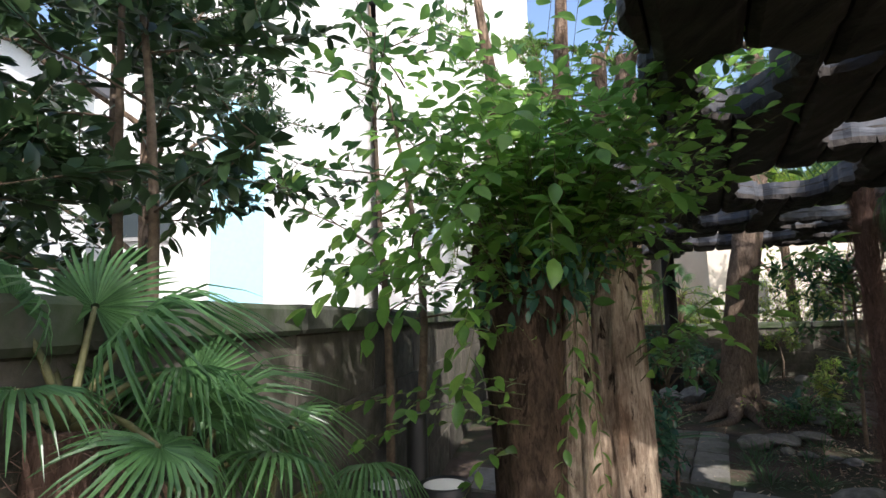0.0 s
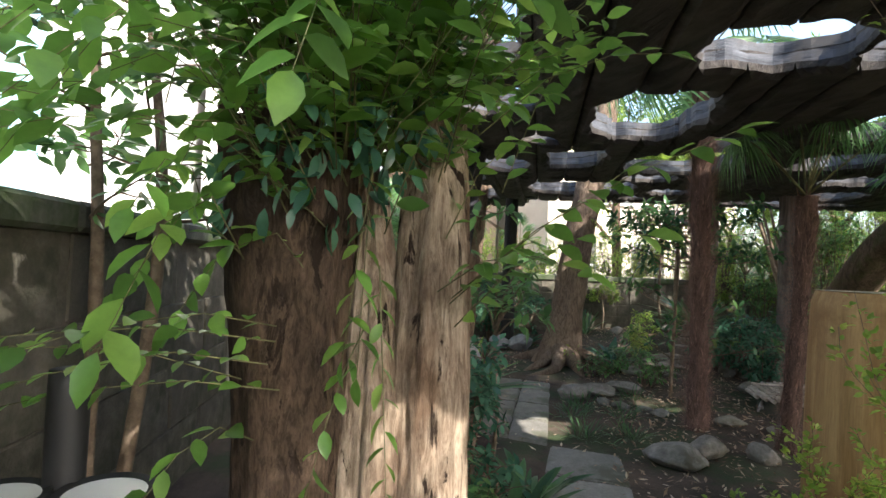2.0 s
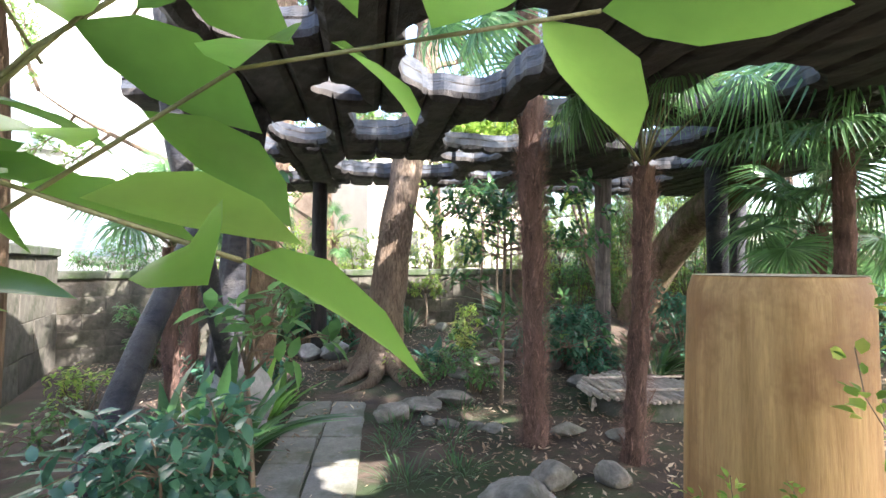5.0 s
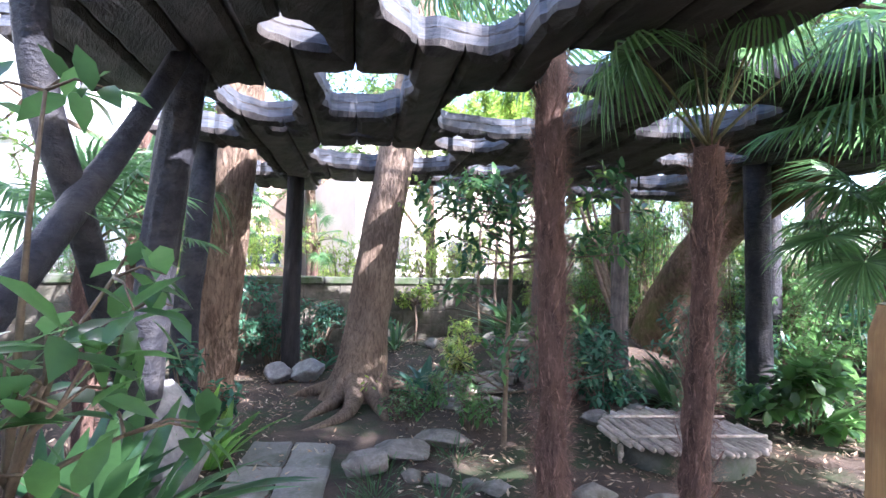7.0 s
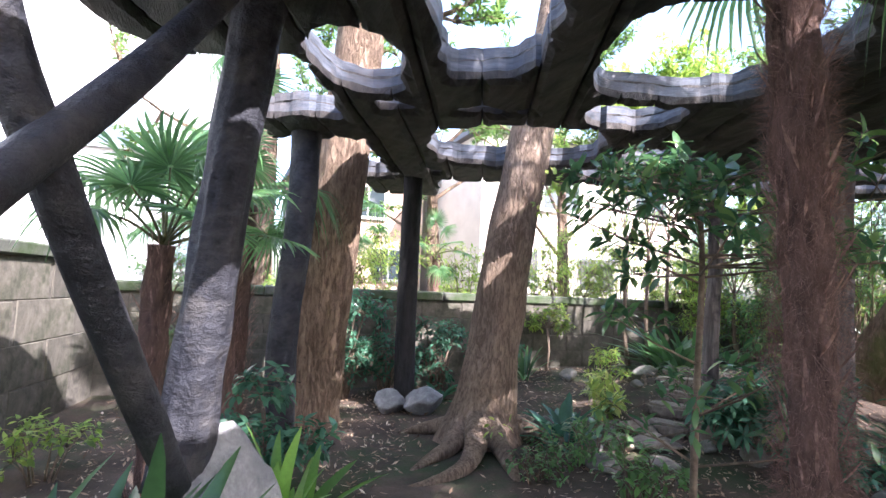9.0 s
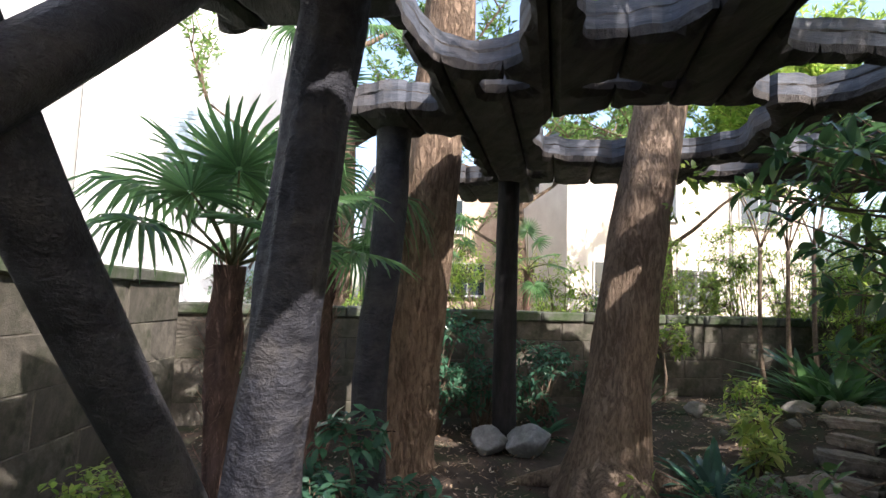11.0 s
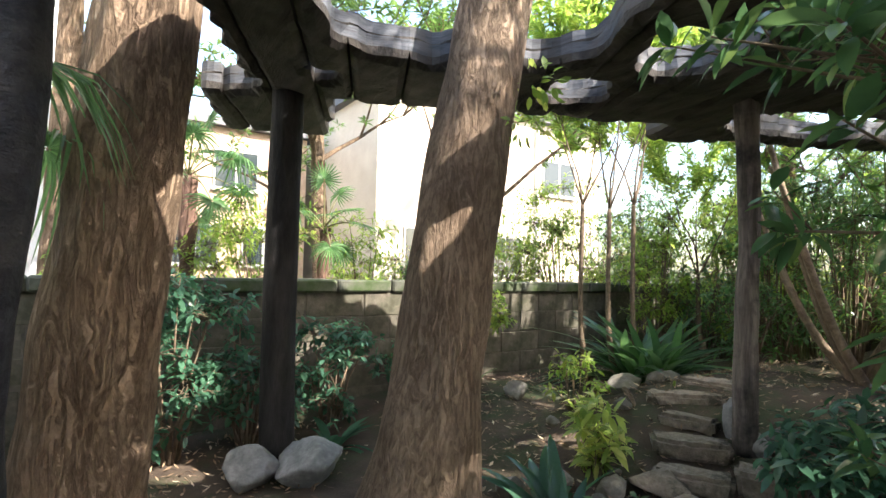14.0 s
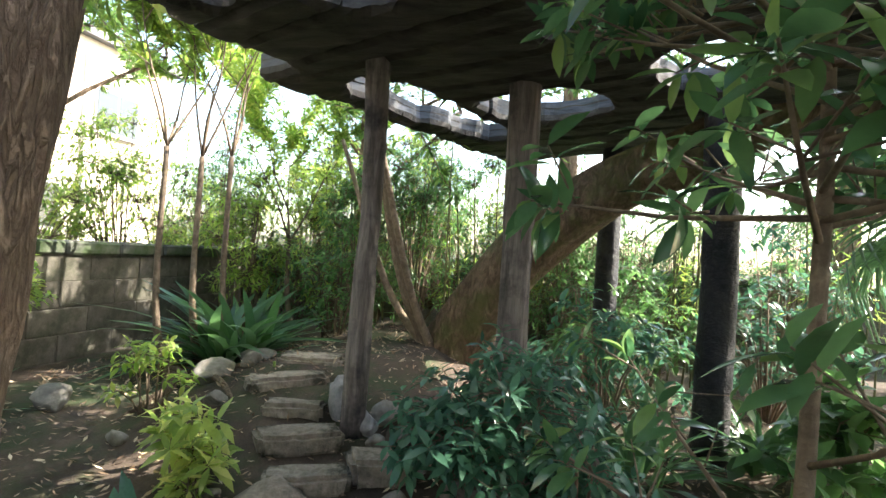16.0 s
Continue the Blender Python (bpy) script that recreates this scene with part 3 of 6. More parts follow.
# ---- stones ----
def rock(x, y, sx, sy, sz, label, material=M_STONE, seed=0, rz=0.0, sink=0.25, z=None, name="rock", group="garden stones", sub=3):
    bm = bmesh.new()
    bmesh.ops.create_icosphere(bm, subdivisions=sub + 1, radius=1)
    for w in bm.verts:
        p = w.co.copy()
        f = 1 + 0.30 * noise.noise(p * 1.0 + Vector((seed * 3.7, 0, 0))) + 0.20 * noise.noise(p * 2.3 + Vector((0, seed * 2.1, 0))) + 0.07 * noise.noise(p * 5 + Vector((0, 0, seed)))
        p = p * f
        for k in range(10):
            q = Vector((math.sin(seed * 5 + k * 2.4), math.cos(seed * 3 + k * 1.7), math.sin(seed + k * 3.1))).normalized()
            lim = 0.64 + 0.14 * math.sin(seed + k)
            e = p.dot(q) - lim
            if e > 0:
                p -= q * e * 0.72
        p *= 1 + 0.03 * noise.noise(w.co * 5 + Vector((seed, 0, 0))) + 0.02 * noise.noise(w.co * 11) + 0.01 * noise.noise(w.co * 24)
        w.co = Vector((p.x * sx, p.y * sy, p.z * sz))
    me = bpy.data.meshes.new(name)
    bm.to_mesh(me)
    bm.free()
    me.materials.append(material)
    me.polygons.foreach_set("use_smooth", [True] * len(me.polygons))
    ob = new(name, me)
    base = height(x, y) if z is None else z
    ob.matrix_world = pose(x, y, base + sz * (1 - sink * 2) * 0.8, 0, 0, rz)
    return tagged(ob, label, "rock", group)


rock(2.32, 6.92, 0.38, 0.36, 0.45, "large pale grey boulder carrying the scorched post", M_STONE_PALE, 3, 20, 0.12, name="boulder")
rock(4.20, 10.26, 0.22, 0.19, 0.19, "pale grey stone at the foot of the black post", M_STONE_PALE, 5, 40, 0.14)
rock(4.56, 10.12, 0.27, 0.21, 0.21, "rounded pale grey stone at the foot of the black post", M_STONE_PALE, 14, 15, 0.14)
for k, (x, y, s) in enumerate(((6.24, 6.62, 0.19), (6.42, 6.50, 0.12), (6.72, 6.50, 0.21), (4.10, 6.88, 0.25), (4.60, 6.95, 0.27), (3.72, 6.72, 0.26), (4.32, 5.95, 0.13),
                               (4.05, 6.25, 0.12), (4.22, 6.05, 0.10), (4.75, 5.45, 0.16), (5.05, 5.10, 0.17), (3.92, 6.40, 0.11), (5.35, 7.9, 0.22), (5.85, 7.75, 0.2), (5.55, 8.35, 0.18),
                               (7.20, 7.24, 0.2), (7.00, 7.42, 0.15), (6.78, 7.62, 0.17), (7.55, 6.9, 0.2), (3.45, 4.62, 0.24), (3.85, 4.75, 0.2), (4.25, 4.55, 0.17))):
    rock(x, y, s, s * 0.85, s * (0.62 if k < 3 or k > 14 else 0.4), "rounded grey-brown garden stone set in the soil", M_STONE, k + 11, k * 37, 0.2)
for k, (x, y, s, hh) in enumerate(((7.50, 9.75, 0.2, 0.13), (7.34, 8.62, 0.17, 0.17), (7.22, 8.38, 0.11, 0.11), (7.42, 8.30, 0.14, 0.12), (6.15, 8.80, 0.16, 0.08), (5.95, 9.1, 0.15, 0.08), (8.2, 9.8, 0.18, 0.12),
                                   (5.55, 9.15, 0.13, 0.08), (6.9, 10.6, 0.16, 0.12))):
    rock(x, y, s, s * 0.8, hh, "rough pale stone edging the garden steps", M_STONE_PALE if k in (1, 2) else M_STONE, k + 40, k * 51, 0.2)


for k, (x, y, s) in enumerate(((6.42, 9.25, 0.07), (6.75, 9.35, 0.06), (7.05, 9.42, 0.09), (6.35, 8.95, 0.06), (7.15, 8.28, 0.09), (7.35, 8.12, 0.10), (7.02, 7.98, 0.12), (6.62, 7.98, 0.11), (5.95, 8.75, 0.08), (5.72, 8.95, 0.06), (6.55, 9.75, 0.08), (7.7, 9.55, 0.11), (8.0, 9.6, 0.12))):
    rock(x, y, s, s * 0.8, s * 0.7, "small rough stone lying in the soil by the steps", M_STONE, k + 90, k * 63, 0.2, group="small stones", sub=2)


# ---- flagstones and steps ----
def flag(name, corners, thick, material, label, group, z=None, seed=0, wear=0.014, round_off=0.012):
    """A dressed slab of the given outline with worn, bevelled edges."""
    bm = bmesh.new()
    cx, cy = sum(c[0] for c in corners) / len(corners), sum(c[1] for c in corners) / len(corners)
    vs = [bm.verts.new((x - cx, y - cy, 0)) for x, y in corners]
    f = bm.faces.new(vs)
    bm.normal_update()
    if f.normal.z < 0:
        bmesh.ops.reverse_faces(bm, faces=[f])
    ex = bmesh.ops.extrude_face_region(bm, geom=[f])
    for g in ex["geom"]:
        if isinstance(g, bmesh.types.BMVert):
            g.co.z += thick
    bmesh.ops.recalc_face_normals(bm, faces=list(bm.faces))
    bmesh.ops.subdivide_edges(bm, edges=list(bm.edges), cuts=3, use_grid_fill=True)
    for w in bm.verts:
        w.co += Vector((noise.noise(w.co * 4 + Vector((seed, 0, 0))), noise.noise(w.co * 4 + Vector((0, seed, 0))), 0.5 * noise.noise(w.co * 5 + Vector((0, 0, seed))))) * wear
    sharp = [e for e in bm.edges if len(e.link_faces) == 2 and e.calc_face_angle() > 0.8]
    bmesh.ops.bevel(bm, geom=sharp, offset=round_off, segments=2, affect="EDGES")
    for w in bm.verts:
        w.co += Vector((0, 0, 1)) * (noise.noise(w.co * 14 + Vector((seed, seed, 0))) * wear * 0.35)
    me = bpy.data.meshes.new(name)
    bm.to_mesh(me)
    bm.free()
    me.materials.append(material)
    ob = new(name, me)
    ob.location = (cx, cy, (height(cx, cy) - 0.03) if z is None else z)
    return tagged(ob, label, "paving stone" if "slab" in name else "stone step", group)


def path_slab(u0, u1, v0, v1, seed):
    o, du, dv = Vector((2.62, 5.20)), Vector((0.462, 0.887)), Vector((-0.80, 0.60))
    c = [o + du * a + dv * b for a, b in ((u0, v0), (u1, v0), (u1, v1), (u0, v1))]
    flag("path_slab", [tuple(p) for p in c], 0.055, M_SLAB, "worn grey rectangular paving slab in the garden path", "path slabs", seed=seed)


k = 0
for row, u in enumerate((0.0, 0.62, 1.24, 1.86)):
    for col in range(2):
        path_slab(u + 0.004, u + 0.612, col * 0.36 + 0.004, col * 0.36 + 0.352, k)
        k += 1
flag("path_slab", [(2.62, 5.16), (3.08, 4.84), (2.80, 4.30), (2.30, 4.62)], 0.055, M_SLAB, "square paving slab set crosswise in the path", "path slabs", seed=31)
flag("path_slab", [(2.28, 4.58), (2.78, 4.26), (2.5, 3.7), (2.0, 4.0)], 0.055, M_SLAB, "square paving slab set crosswise in the path", "path slabs", seed=32)
flag("path_slab", [(0.1, 5.4), (0.75, 5.1), (1.0, 5.8), (0.35, 6.1)], 0.055, M_SLAB, "large dull paving slab under the shrubs", "path slabs", seed=33)


def step(cx, cy, w, d, h, ang, z, seed):
    a = radians(ang)
    ex, ey = Vector((math.cos(a), math.sin(a))), Vector((-math.sin(a), math.cos(a)))
    r = random.Random(seed)
    ring = ((-1, -1), (-0.3, -1), (0.4, -1), (1, -1), (1, 0.2), (1, 1), (0.3, 1), (-0.4, 1), (-1, 1), (-1, 0))
    c = [Vector((cx, cy)) + ex * p * w / 2 * r.uniform(0.88, 1.06) + ey * q * d / 2 * r.uniform(0.8, 1.12) for p, q in ring]
    flag("stone_step", [tuple(p) for p in c], h, M_STEP, "rough brown stone step with worn edges", "garden steps", z, seed, 0.03, 0.028)


step(6.62, 8.53, 0.50, 0.24, 0.13, -68, 0.05, 41)
step(6.88, 8.16, 0.36, 0.30, 0.17, -58, 0.06, 42)
step(6.93, 8.72, 0.56, 0.24, 0.14, -60, 0.15, 43)
step(7.20, 8.90, 0.44, 0.20, 0.11, -74, 0.27, 46)
step(7.48, 9.10, 0.66, 0.24, 0.12, -55, 0.37, 44)
step(7.92, 9.12, 0.56, 0.32, 0.12, -76, 0.44, 45)
for k, (x, y, s) in enumerate(((6.45, 8.62, 0.26), (6.28, 8.28, 0.30), (5.9, 8.35, 0.22))):
    rock(x, y, s, s * 0.8, 0.09, "flat brown stepping stone at the foot of the steps", M_STEP, 70 + k, k * 40, 0.15, name="stepping_stone")


# ---- the two big trees ----
def build_tree_leaning():
    t = empty("tree", "brown furrowed tree trunk leaning through the pergola with spreading roots", "tree")
    limb("trunk", [(4.72, 8.95, -0.1, 0.48), (4.73, 8.95, 0.12, 0.38), (4.77, 8.96, 0.4, 0.30), (4.86, 8.97, 1.0, 0.26), (4.96, 8.98, 1.7, 0.245), (5.07, 8.96, 2.4, 0.23), (5.20, 8.92, 3.2, 0.215), (5.42, 8.85, 4.6, 0.18), (5.52, 8.8, 6.2, 0.12)],
         M_BARK, t, 8, 30, 0.14, 4.0, 1)
    for ctrl in ([(4.62, 8.80, 0.24, 0.14), (4.42, 8.42, 0.10, 0.10), (4.15, 8.10, 0.03, 0.065), (3.75, 7.95, -0.02, 0.04), (3.4, 7.98, -0.05, 0.02)],
                 [(4.68, 8.78, 0.22, 0.13), (4.62, 8.30, 0.08, 0.085), (4.55, 7.98, 0.0, 0.05), (4.5, 7.8, -0.06, 0.02)],
                 [(4.52, 8.86, 0.2, 0.12), (4.26, 8.6, 0.06, 0.08), (4.0, 8.42, 0.02, 0.05), (3.7, 8.2, -0.04, 0.02)],
                 [(4.92, 8.9, 0.18, 0.12), (5.3, 8.62, 0.05, 0.07), (5.6, 8.5, -0.02, 0.03), (5.8, 8.45, -0.06, 0.02)],
                 [(4.6, 9.0, 0.16, 0.11), (4.25, 9.25, 0.05, 0.06), (4.0, 9.4, -0.04, 0.02)]):
        limb("root", ctrl, M_BARK, t, 6, 12, 0.2, 5.0, ctrl[0][0])
    rows, tips = [], []
    for h, a in ((4.4, 0.3), (5.0, 2.2), (5.6, 4.2), (6.0, 5.3), (6.2, 1.2)):
        branchy((5.42, 8.8, h), (math.cos(a), math.sin(a), 0.5), 2.2, 0.07, 2, rows, tips, 0.55, 0.2)
    twigs("branch", rows, M_BARK, t, 6)
    leaves_at("crown", tips, 30, 0.13, M_LEAF_CANOPY, t, spread=1.2, width=0.45, steps=2)
    P, D = clump_points([(5.23, 8.62, 2.55), (5.2, 8.65, 2.3)], [0.17, 0.13], 170)
    leaves("trunk_sprout", P, D, 0.075 * rng.uniform(0.7, 1.2, len(P)), M_LEAF_FRESH, t, 0.5)["kind"] = "stuff"
    P, D = clump_points([(4.6, 8.3, 0.28)], [0.13], 90)
    leaves("root_sprout", P, D, 0.08 * rng.uniform(0.7, 1.2, len(P)), M_LEAF_FRESH, t, 0.45)["kind"] = "stuff"


def build_tree_straight():
    t = empty("tree", "thick tan ridged tree trunk with a dark scar behind the pergola", "tree")
    limb("trunk", [(3.18, 9.95, -0.1, 0.46), (3.20, 9.93, 0.2, 0.35), (3.24, 9.88, 0.9, 0.30), (3.32, 9.82, 1.8, 0.275), (3.40, 9.78, 2.8, 0.26), (3.5, 9.7, 4.2, 0.24), (3.6, 9.7, 6.5, 0.17)],
         M_BARK2, t, 8, 30, 0.16, 4.5, 5)
    rows, tips = [], []
    for h, a in ((4.6, 0.8), (5.2, 2.6), (5.8, 4.6), (6.4, 5.9), (6.4, 1.6)):
        branchy((3.58, 9.7, h), (math.cos(a), math.sin(a), 0.5), 2.4, 0.08, 2, rows, tips, 0.55, 0.2)
    twigs("branch", rows, M_BARK2, t, 6)
    leaves_at("crown", tips, 34, 0.14, M_LEAF_CANOPY, t, spread=1.4, width=0.5, steps=2)


build_tree_leaning()
build_tree_straight()

mossy = empty("tree", "dark mossy tree trunk leaning low under the pergola", "tree")
limb("trunk", [(9.55, 8.35, 0.1, 0.42), (9.42, 8.05, 0.7, 0.34), (9.2, 7.55, 1.45, 0.29), (8.9, 6.75, 2.15, 0.26), (8.5, 5.8, 2.62, 0.24), (8.2, 5.0, 3.4, 0.2), (8.0, 4.2, 5.0, 0.14)], M_BARK_DARK, mossy, 8, 24, 0.2, 4.0, 3)
for dx, dy, h in ((0.1, 0.5, 2.9), (-0.25, 0.35, 2.8), (-0.5, 0.2, 2.6), (0.3, 0.9, 2.7)):
    limb("side_stem", [(9.25, 8.3, 0.3, 0.05), (9.2 + dx * 0.4, 8.5 + dy * 0.5, 1.1, 0.04), (9.1 + dx, 8.7 + dy, h, 0.022)], M_TWIG, mossy, 6, 8, 0.15)
rows, tips = [], []
for h, a in ((3.8, 0.6), (4.4, 2.4), (4.9, 4.2)):
    branchy((8.05, 4.5, h), (math.cos(a), math.sin(a), 0.4), 2.0, 0.07, 2, rows, tips, 0.55, 0.2)
twigs("branch", rows, M_BARK_DARK, mossy, 6)
leaves_at("crown", tips, 14, 0.12, M_LEAF_CANOPY, mossy, spread=1.2, width=0.45, steps=2)


def canopy_tree(x, y, r0, hgt, label, seed, per=14, size=0.13, branch=2.6, material=None):
    t = empty("tree", label, "tree")
    lean = (rnd.uniform(-0.3, 0.3), rnd.uniform(-0.3, 0.3))
    limb("trunk", [(x, y, -0.1, r0 * 1.5), (x, y, 0.3, r0 * 1.05), (x + lean[0] * 0.4, y + lean[1] * 0.4, hgt * 0.45, r0 * 0.85), (x + lean[0], y + lean[1], hgt, r0 * 0.4)], M_BARK2, t, 6, 16, 0.15, 4, seed)
    rows, tips = [], []
    for k in range(7):
        f = 0.42 + 0.09 * k
        a = k * 2.4 + seed
        branchy((x + lean[0] * f, y + lean[1] * f, hgt * f), (math.cos(a), math.sin(a), 0.55), branch * (1.1 - 0.08 * k), r0 * 0.34, 2, rows, tips, 0.55, 0.2)
    twigs("branch", rows, M_BARK2, t, 5)
    leaves_at("crown", tips, int(per * 1.2), size * 1.15, material or M_LEAF_CANOPY, t, spread=1.3, width=0.45, steps=2)


canopy_tree(2.9, 14.6, 0.20, 7.0, "leafy tree behind the garden wall", 1, 12)
canopy_tree(6.6, 15.2, 0.16, 5.6, "slender leafy tree behind the garden wall", 2, 12)
canopy_tree(9.4, 14.4, 0.15, 5.2, "bright leafy tree behind the garden wall", 3, 14)
canopy_tree(12.4, 10.4, 0.16, 5.0, "leafy tree by the far garden wall", 4, 16)
canopy_tree(12.6, 7.0, 0.18, 6.2, "leafy tree at the far end of the garden", 5, 16)
canopy_tree(12.2, 3.2, 0.18, 6.5, "leafy tree at the far end of the garden", 6, 16)
# out of view, added only to cast shade over the garden
canopy_tree(7.4, 0.4, 0.18, 6.5, "unseen leafy tree added to shade the garden", 7, 16)
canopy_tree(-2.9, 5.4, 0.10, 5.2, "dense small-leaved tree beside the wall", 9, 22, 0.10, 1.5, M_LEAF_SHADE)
# these three stand behind the camera, added to throw shade and dapples
canopy_tree(-3.8, -4.6, 0.22, 7.5, "tall unseen tree added to shade the path", 10, 18, 0.13, 3.2)
canopy_tree(2.2, -3.6, 0.14, 7.0, "airy unseen tree added to cast dappled shade", 14, 2, 0.16, 2.0)
canopy_tree(0.7, -2.6, 0.2, 7.0, "tall unseen tree added to shade the path", 11, 30, 0.14, 2.2)


# ---- saplings along the back wall ----
def sapling(x, y, hgt, fork, label, seed):
    t = empty("sapling", label, "sapling", group="saplings by the wall")
    z = height(x, y)
    limb("stem", [(x, y, z - 0.05, 0.045), (x - 0.05, y + 0.1, z + 0.7, 0.03), (x + 0.02, y + 0.15, fork, 0.024)], M_TWIG, t, 6, 8, 0.15, 6, seed)
    rows, tips = [], []
    for a in (0.4, 2.4, 3.6, 5.2):
        branchy((x + 0.02, y + 0.15, fork), (math.cos(a) * 0.5, math.sin(a) * 0.4, 1), hgt - fork, 0.014, 2, rows, tips, 0.5, 0.35)
    twigs("branch", rows, M_TWIG, t, 5)
    if seed == 1:
        for path in (((0, -0.05), (-0.42, -0.40), (-0.85, -0.55), (-1.15, -0.5)), ((0, -0.05), (-0.30, -0.55), (-0.62, -0.95), (-0.85, -1.25)), ((0, -0.05), (0.05, -0.45), (0.0, -0.8), (-0.15, -1.05))):
            limb("root", [(x + a, y + b, height(x + a, y + b) + (0.06, 0.035, 0.025, -0.02)[i], (0.05, 0.036, 0.026, 0.012)[i]) for i, (a, b) in enumerate(path)], M_BARK, t, 6, 8, 0.2, 6, a)
    leaves_at("foliage", tips, 32, 0.11, M_LEAF_FRESH, t, spread=1.0, width=0.42, steps=2)


sapling(7.95, 10.55, 3.7, 2.3, "slim sapling with light green leaves", 1)
sapling(8.18, 10.35, 3.8, 2.25, "slim forked sapling with light green leaves", 2)
sapling(8.42, 10.2, 3.8, 2.3, "slim upright sapling with light green leaves", 3)
sapling(9.9, 10.3, 3.2, 1.5, "bushy sapling by the weathered wall", 4)


# ---- fan palms ----
def fan_mesh(name, radius, n=34, droop=0.35, arc=300, seed=0, width=0.5):
    """One fan leaf: narrow folded segments from a hub, their tips hanging."""
    r = random.Random(seed)
    vs, fs = [], []
    for k in range(n):
        a = radians(-arc / 2 + arc * k / (n - 1))
        L = radius * (0.72 + 0.28 * math.cos(a * 0.5)) * r.uniform(0.9, 1.05)
        d = Vector((math.cos(a), math.sin(a), 0.10 * math.cos(a)))
        s = Vector((-math.sin(a), math.cos(a), 0))
        w = radius * width * radians(arc) / n
        o = len(vs)
        fall = droop * r.uniform(0.6, 1.6)
        for t, ww in ((0.05, 0.10), (0.32, 0.5), (0.62, 0.55), (0.86, 0.32), (1.0, 0.03)):
            p = d * (L * t) - Vector((0, 0, fall * L * max(0, t - 0.35) ** 2 * 1.6)) + Vector((0, 0, 0.05 * L * math.sin(t * 3)))
            vs += [p - s * w * ww, p + Vector((0, 0, -w * ww * 0.7)), p + s * w * ww]
        for i in range(4):
            q = o + i * 3
            fs += [(q, q + 1, q + 4, q + 3), (q + 1, q + 2, q + 5, q + 4)]
    me = bpy.data.meshes.new(name)
    me.from_pydata([tuple(p) for p in vs], [], fs)
    me.materials.append(M_PALM)
    return me


FANS = [fan_mesh("fan", 0.52, 42, d, 290, k, 0.38) for k, d in enumerate((0.35, 0.7, 1.1))]
FANS_HANG = [fan_mesh("fan", 0.52, 44, d, 280, 20 + k, 0.36) for k, d in enumerate((0.9, 1.3, 1.7))]
FANS_FAR = [fan_mesh("fan", 0.52, 26, d, 290, 7 + k, 0.36) for k, d in enumerate((0.2, 0.5, 0.9))]


def fan_palm(x, y, hgt, r0, label, fronds, petiole, seed, crown_z=None, shaggy=True, lean=(0, 0), size=1.0, down=-0.5, fans=FANS, group="", hang=0.3, hair=3200):
    r = random.Random(seed)
    t = empty("fan_palm", label, "palm", group=group)
    z0 = height(x, y)
    top = Vector((x + lean[0], y + lean[1], hgt))
    rows = []
    for k in range(9):
        f = k / 8
        rows.append((x + lean[0] * f + 0.02 * math.sin(3 * f + seed), y + lean[1] * f, z0 - 0.05 + (hgt - z0 + 0.05) * f, r0 * (0.85 + 0.25 * math.sin(f * 9 + seed) * 0.3 + (0.25 if k == 0 else 0) + (0.1 if k > 5 else 0))))
    limb("trunk", rows, M_FIBRE, t, 8, 20, 0.42, 11.0, seed)
    if shaggy:
        n = int(hair * (hgt - z0) / 2.6)
        f = rng.random(n)
        a = rng.random(n) * 2 * np.pi
        base = np.stack([x + lean[0] * f + np.cos(a) * r0 * 0.93, y + lean[1] * f + np.sin(a) * r0 * 0.93, z0 + (hgt - z0) * f], 1)
        out = np.stack([np.cos(a) * 0.75, np.sin(a) * 0.75, rng.normal(0.1, 0.7, n)], 1) + rng.normal(0, 0.45, (n, 3))
        leaves("trunk_fibre", base, out, rng.uniform(0.04, 0.12, n), M_FIBRE_HAIR, t, 0.026, 0.6, 0.2, spin=1.0, steps=2)["kind"] = "stuff"
        m = int(64 * (hgt - z0))
        f = rng.random(m)
        a = rng.random(m) * 2 * np.pi
        base = np.stack([x + lean[0] * f + np.cos(a) * r0 * 0.9, y + lean[1] * f + np.sin(a) * r0 * 0.9, z0 + (hgt - z0) * f], 1)
        out = np.stack([np.cos(a) * 0.75, np.sin(a) * 0.75, np.ones(m)], 1) + rng.normal(0, 0.2, (m, 3))
        leaves("leaf_base", base, out, rng.uniform(0.08, 0.17, m), M_FIBRE_HAIR, t, 0.10, -0.2, 0.5, spin=0.2, steps=3)["kind"] = "stuff"
    for k in range(fronds):
        a = k * 2.399 + seed
        e = 1.3 - (1.3 - down) * (k / max(1, fronds - 1)) + r.uniform(-0.15, 0.15)
        if e < down:
            e = down
        d = Vector((math.cos(a) * math.cos(e), math.sin(a) * math.cos(e), math.sin(e)))
        L = petiole * r.uniform(0.8, 1.15)
        p1 = top + d * L * 0.5 + Vector((0, 0, 0.02))
        p2 = top + d * L + Vector((0, 0, -0.12 * L * (1.2 - e)))
        stalk = limb("petiole", [(*top, 0.012), (*p1, 0.008), (*p2, 0.006)], M_STEM, t, 3, 6)
        ob = new("fan", fans[k % 3])
        ob.parent = t
        fwd = (p2 - p1).normalized()
        fwd = (fwd * Vector((1, 1, 1 if hang < 0.5 else 0.25)) + Vector((0, 0, -hang * (0.4 if hang > 0.5 else 1)))).normalized()
        sv = fwd.cross(Vector((0, 0, 1))).normalized()
        upv = sv.cross(fwd)
        m = Matrix((fwd, -sv, upv)).transposed().to_4x4()
        ob.matrix_local = Matrix.Translation(p2) @ m @ Matrix.Rotation(r.uniform(-0.4, 0.4), 4, "X") @ Matrix.Scale(size * r.uniform(0.85, 1.1), 4)
    return t


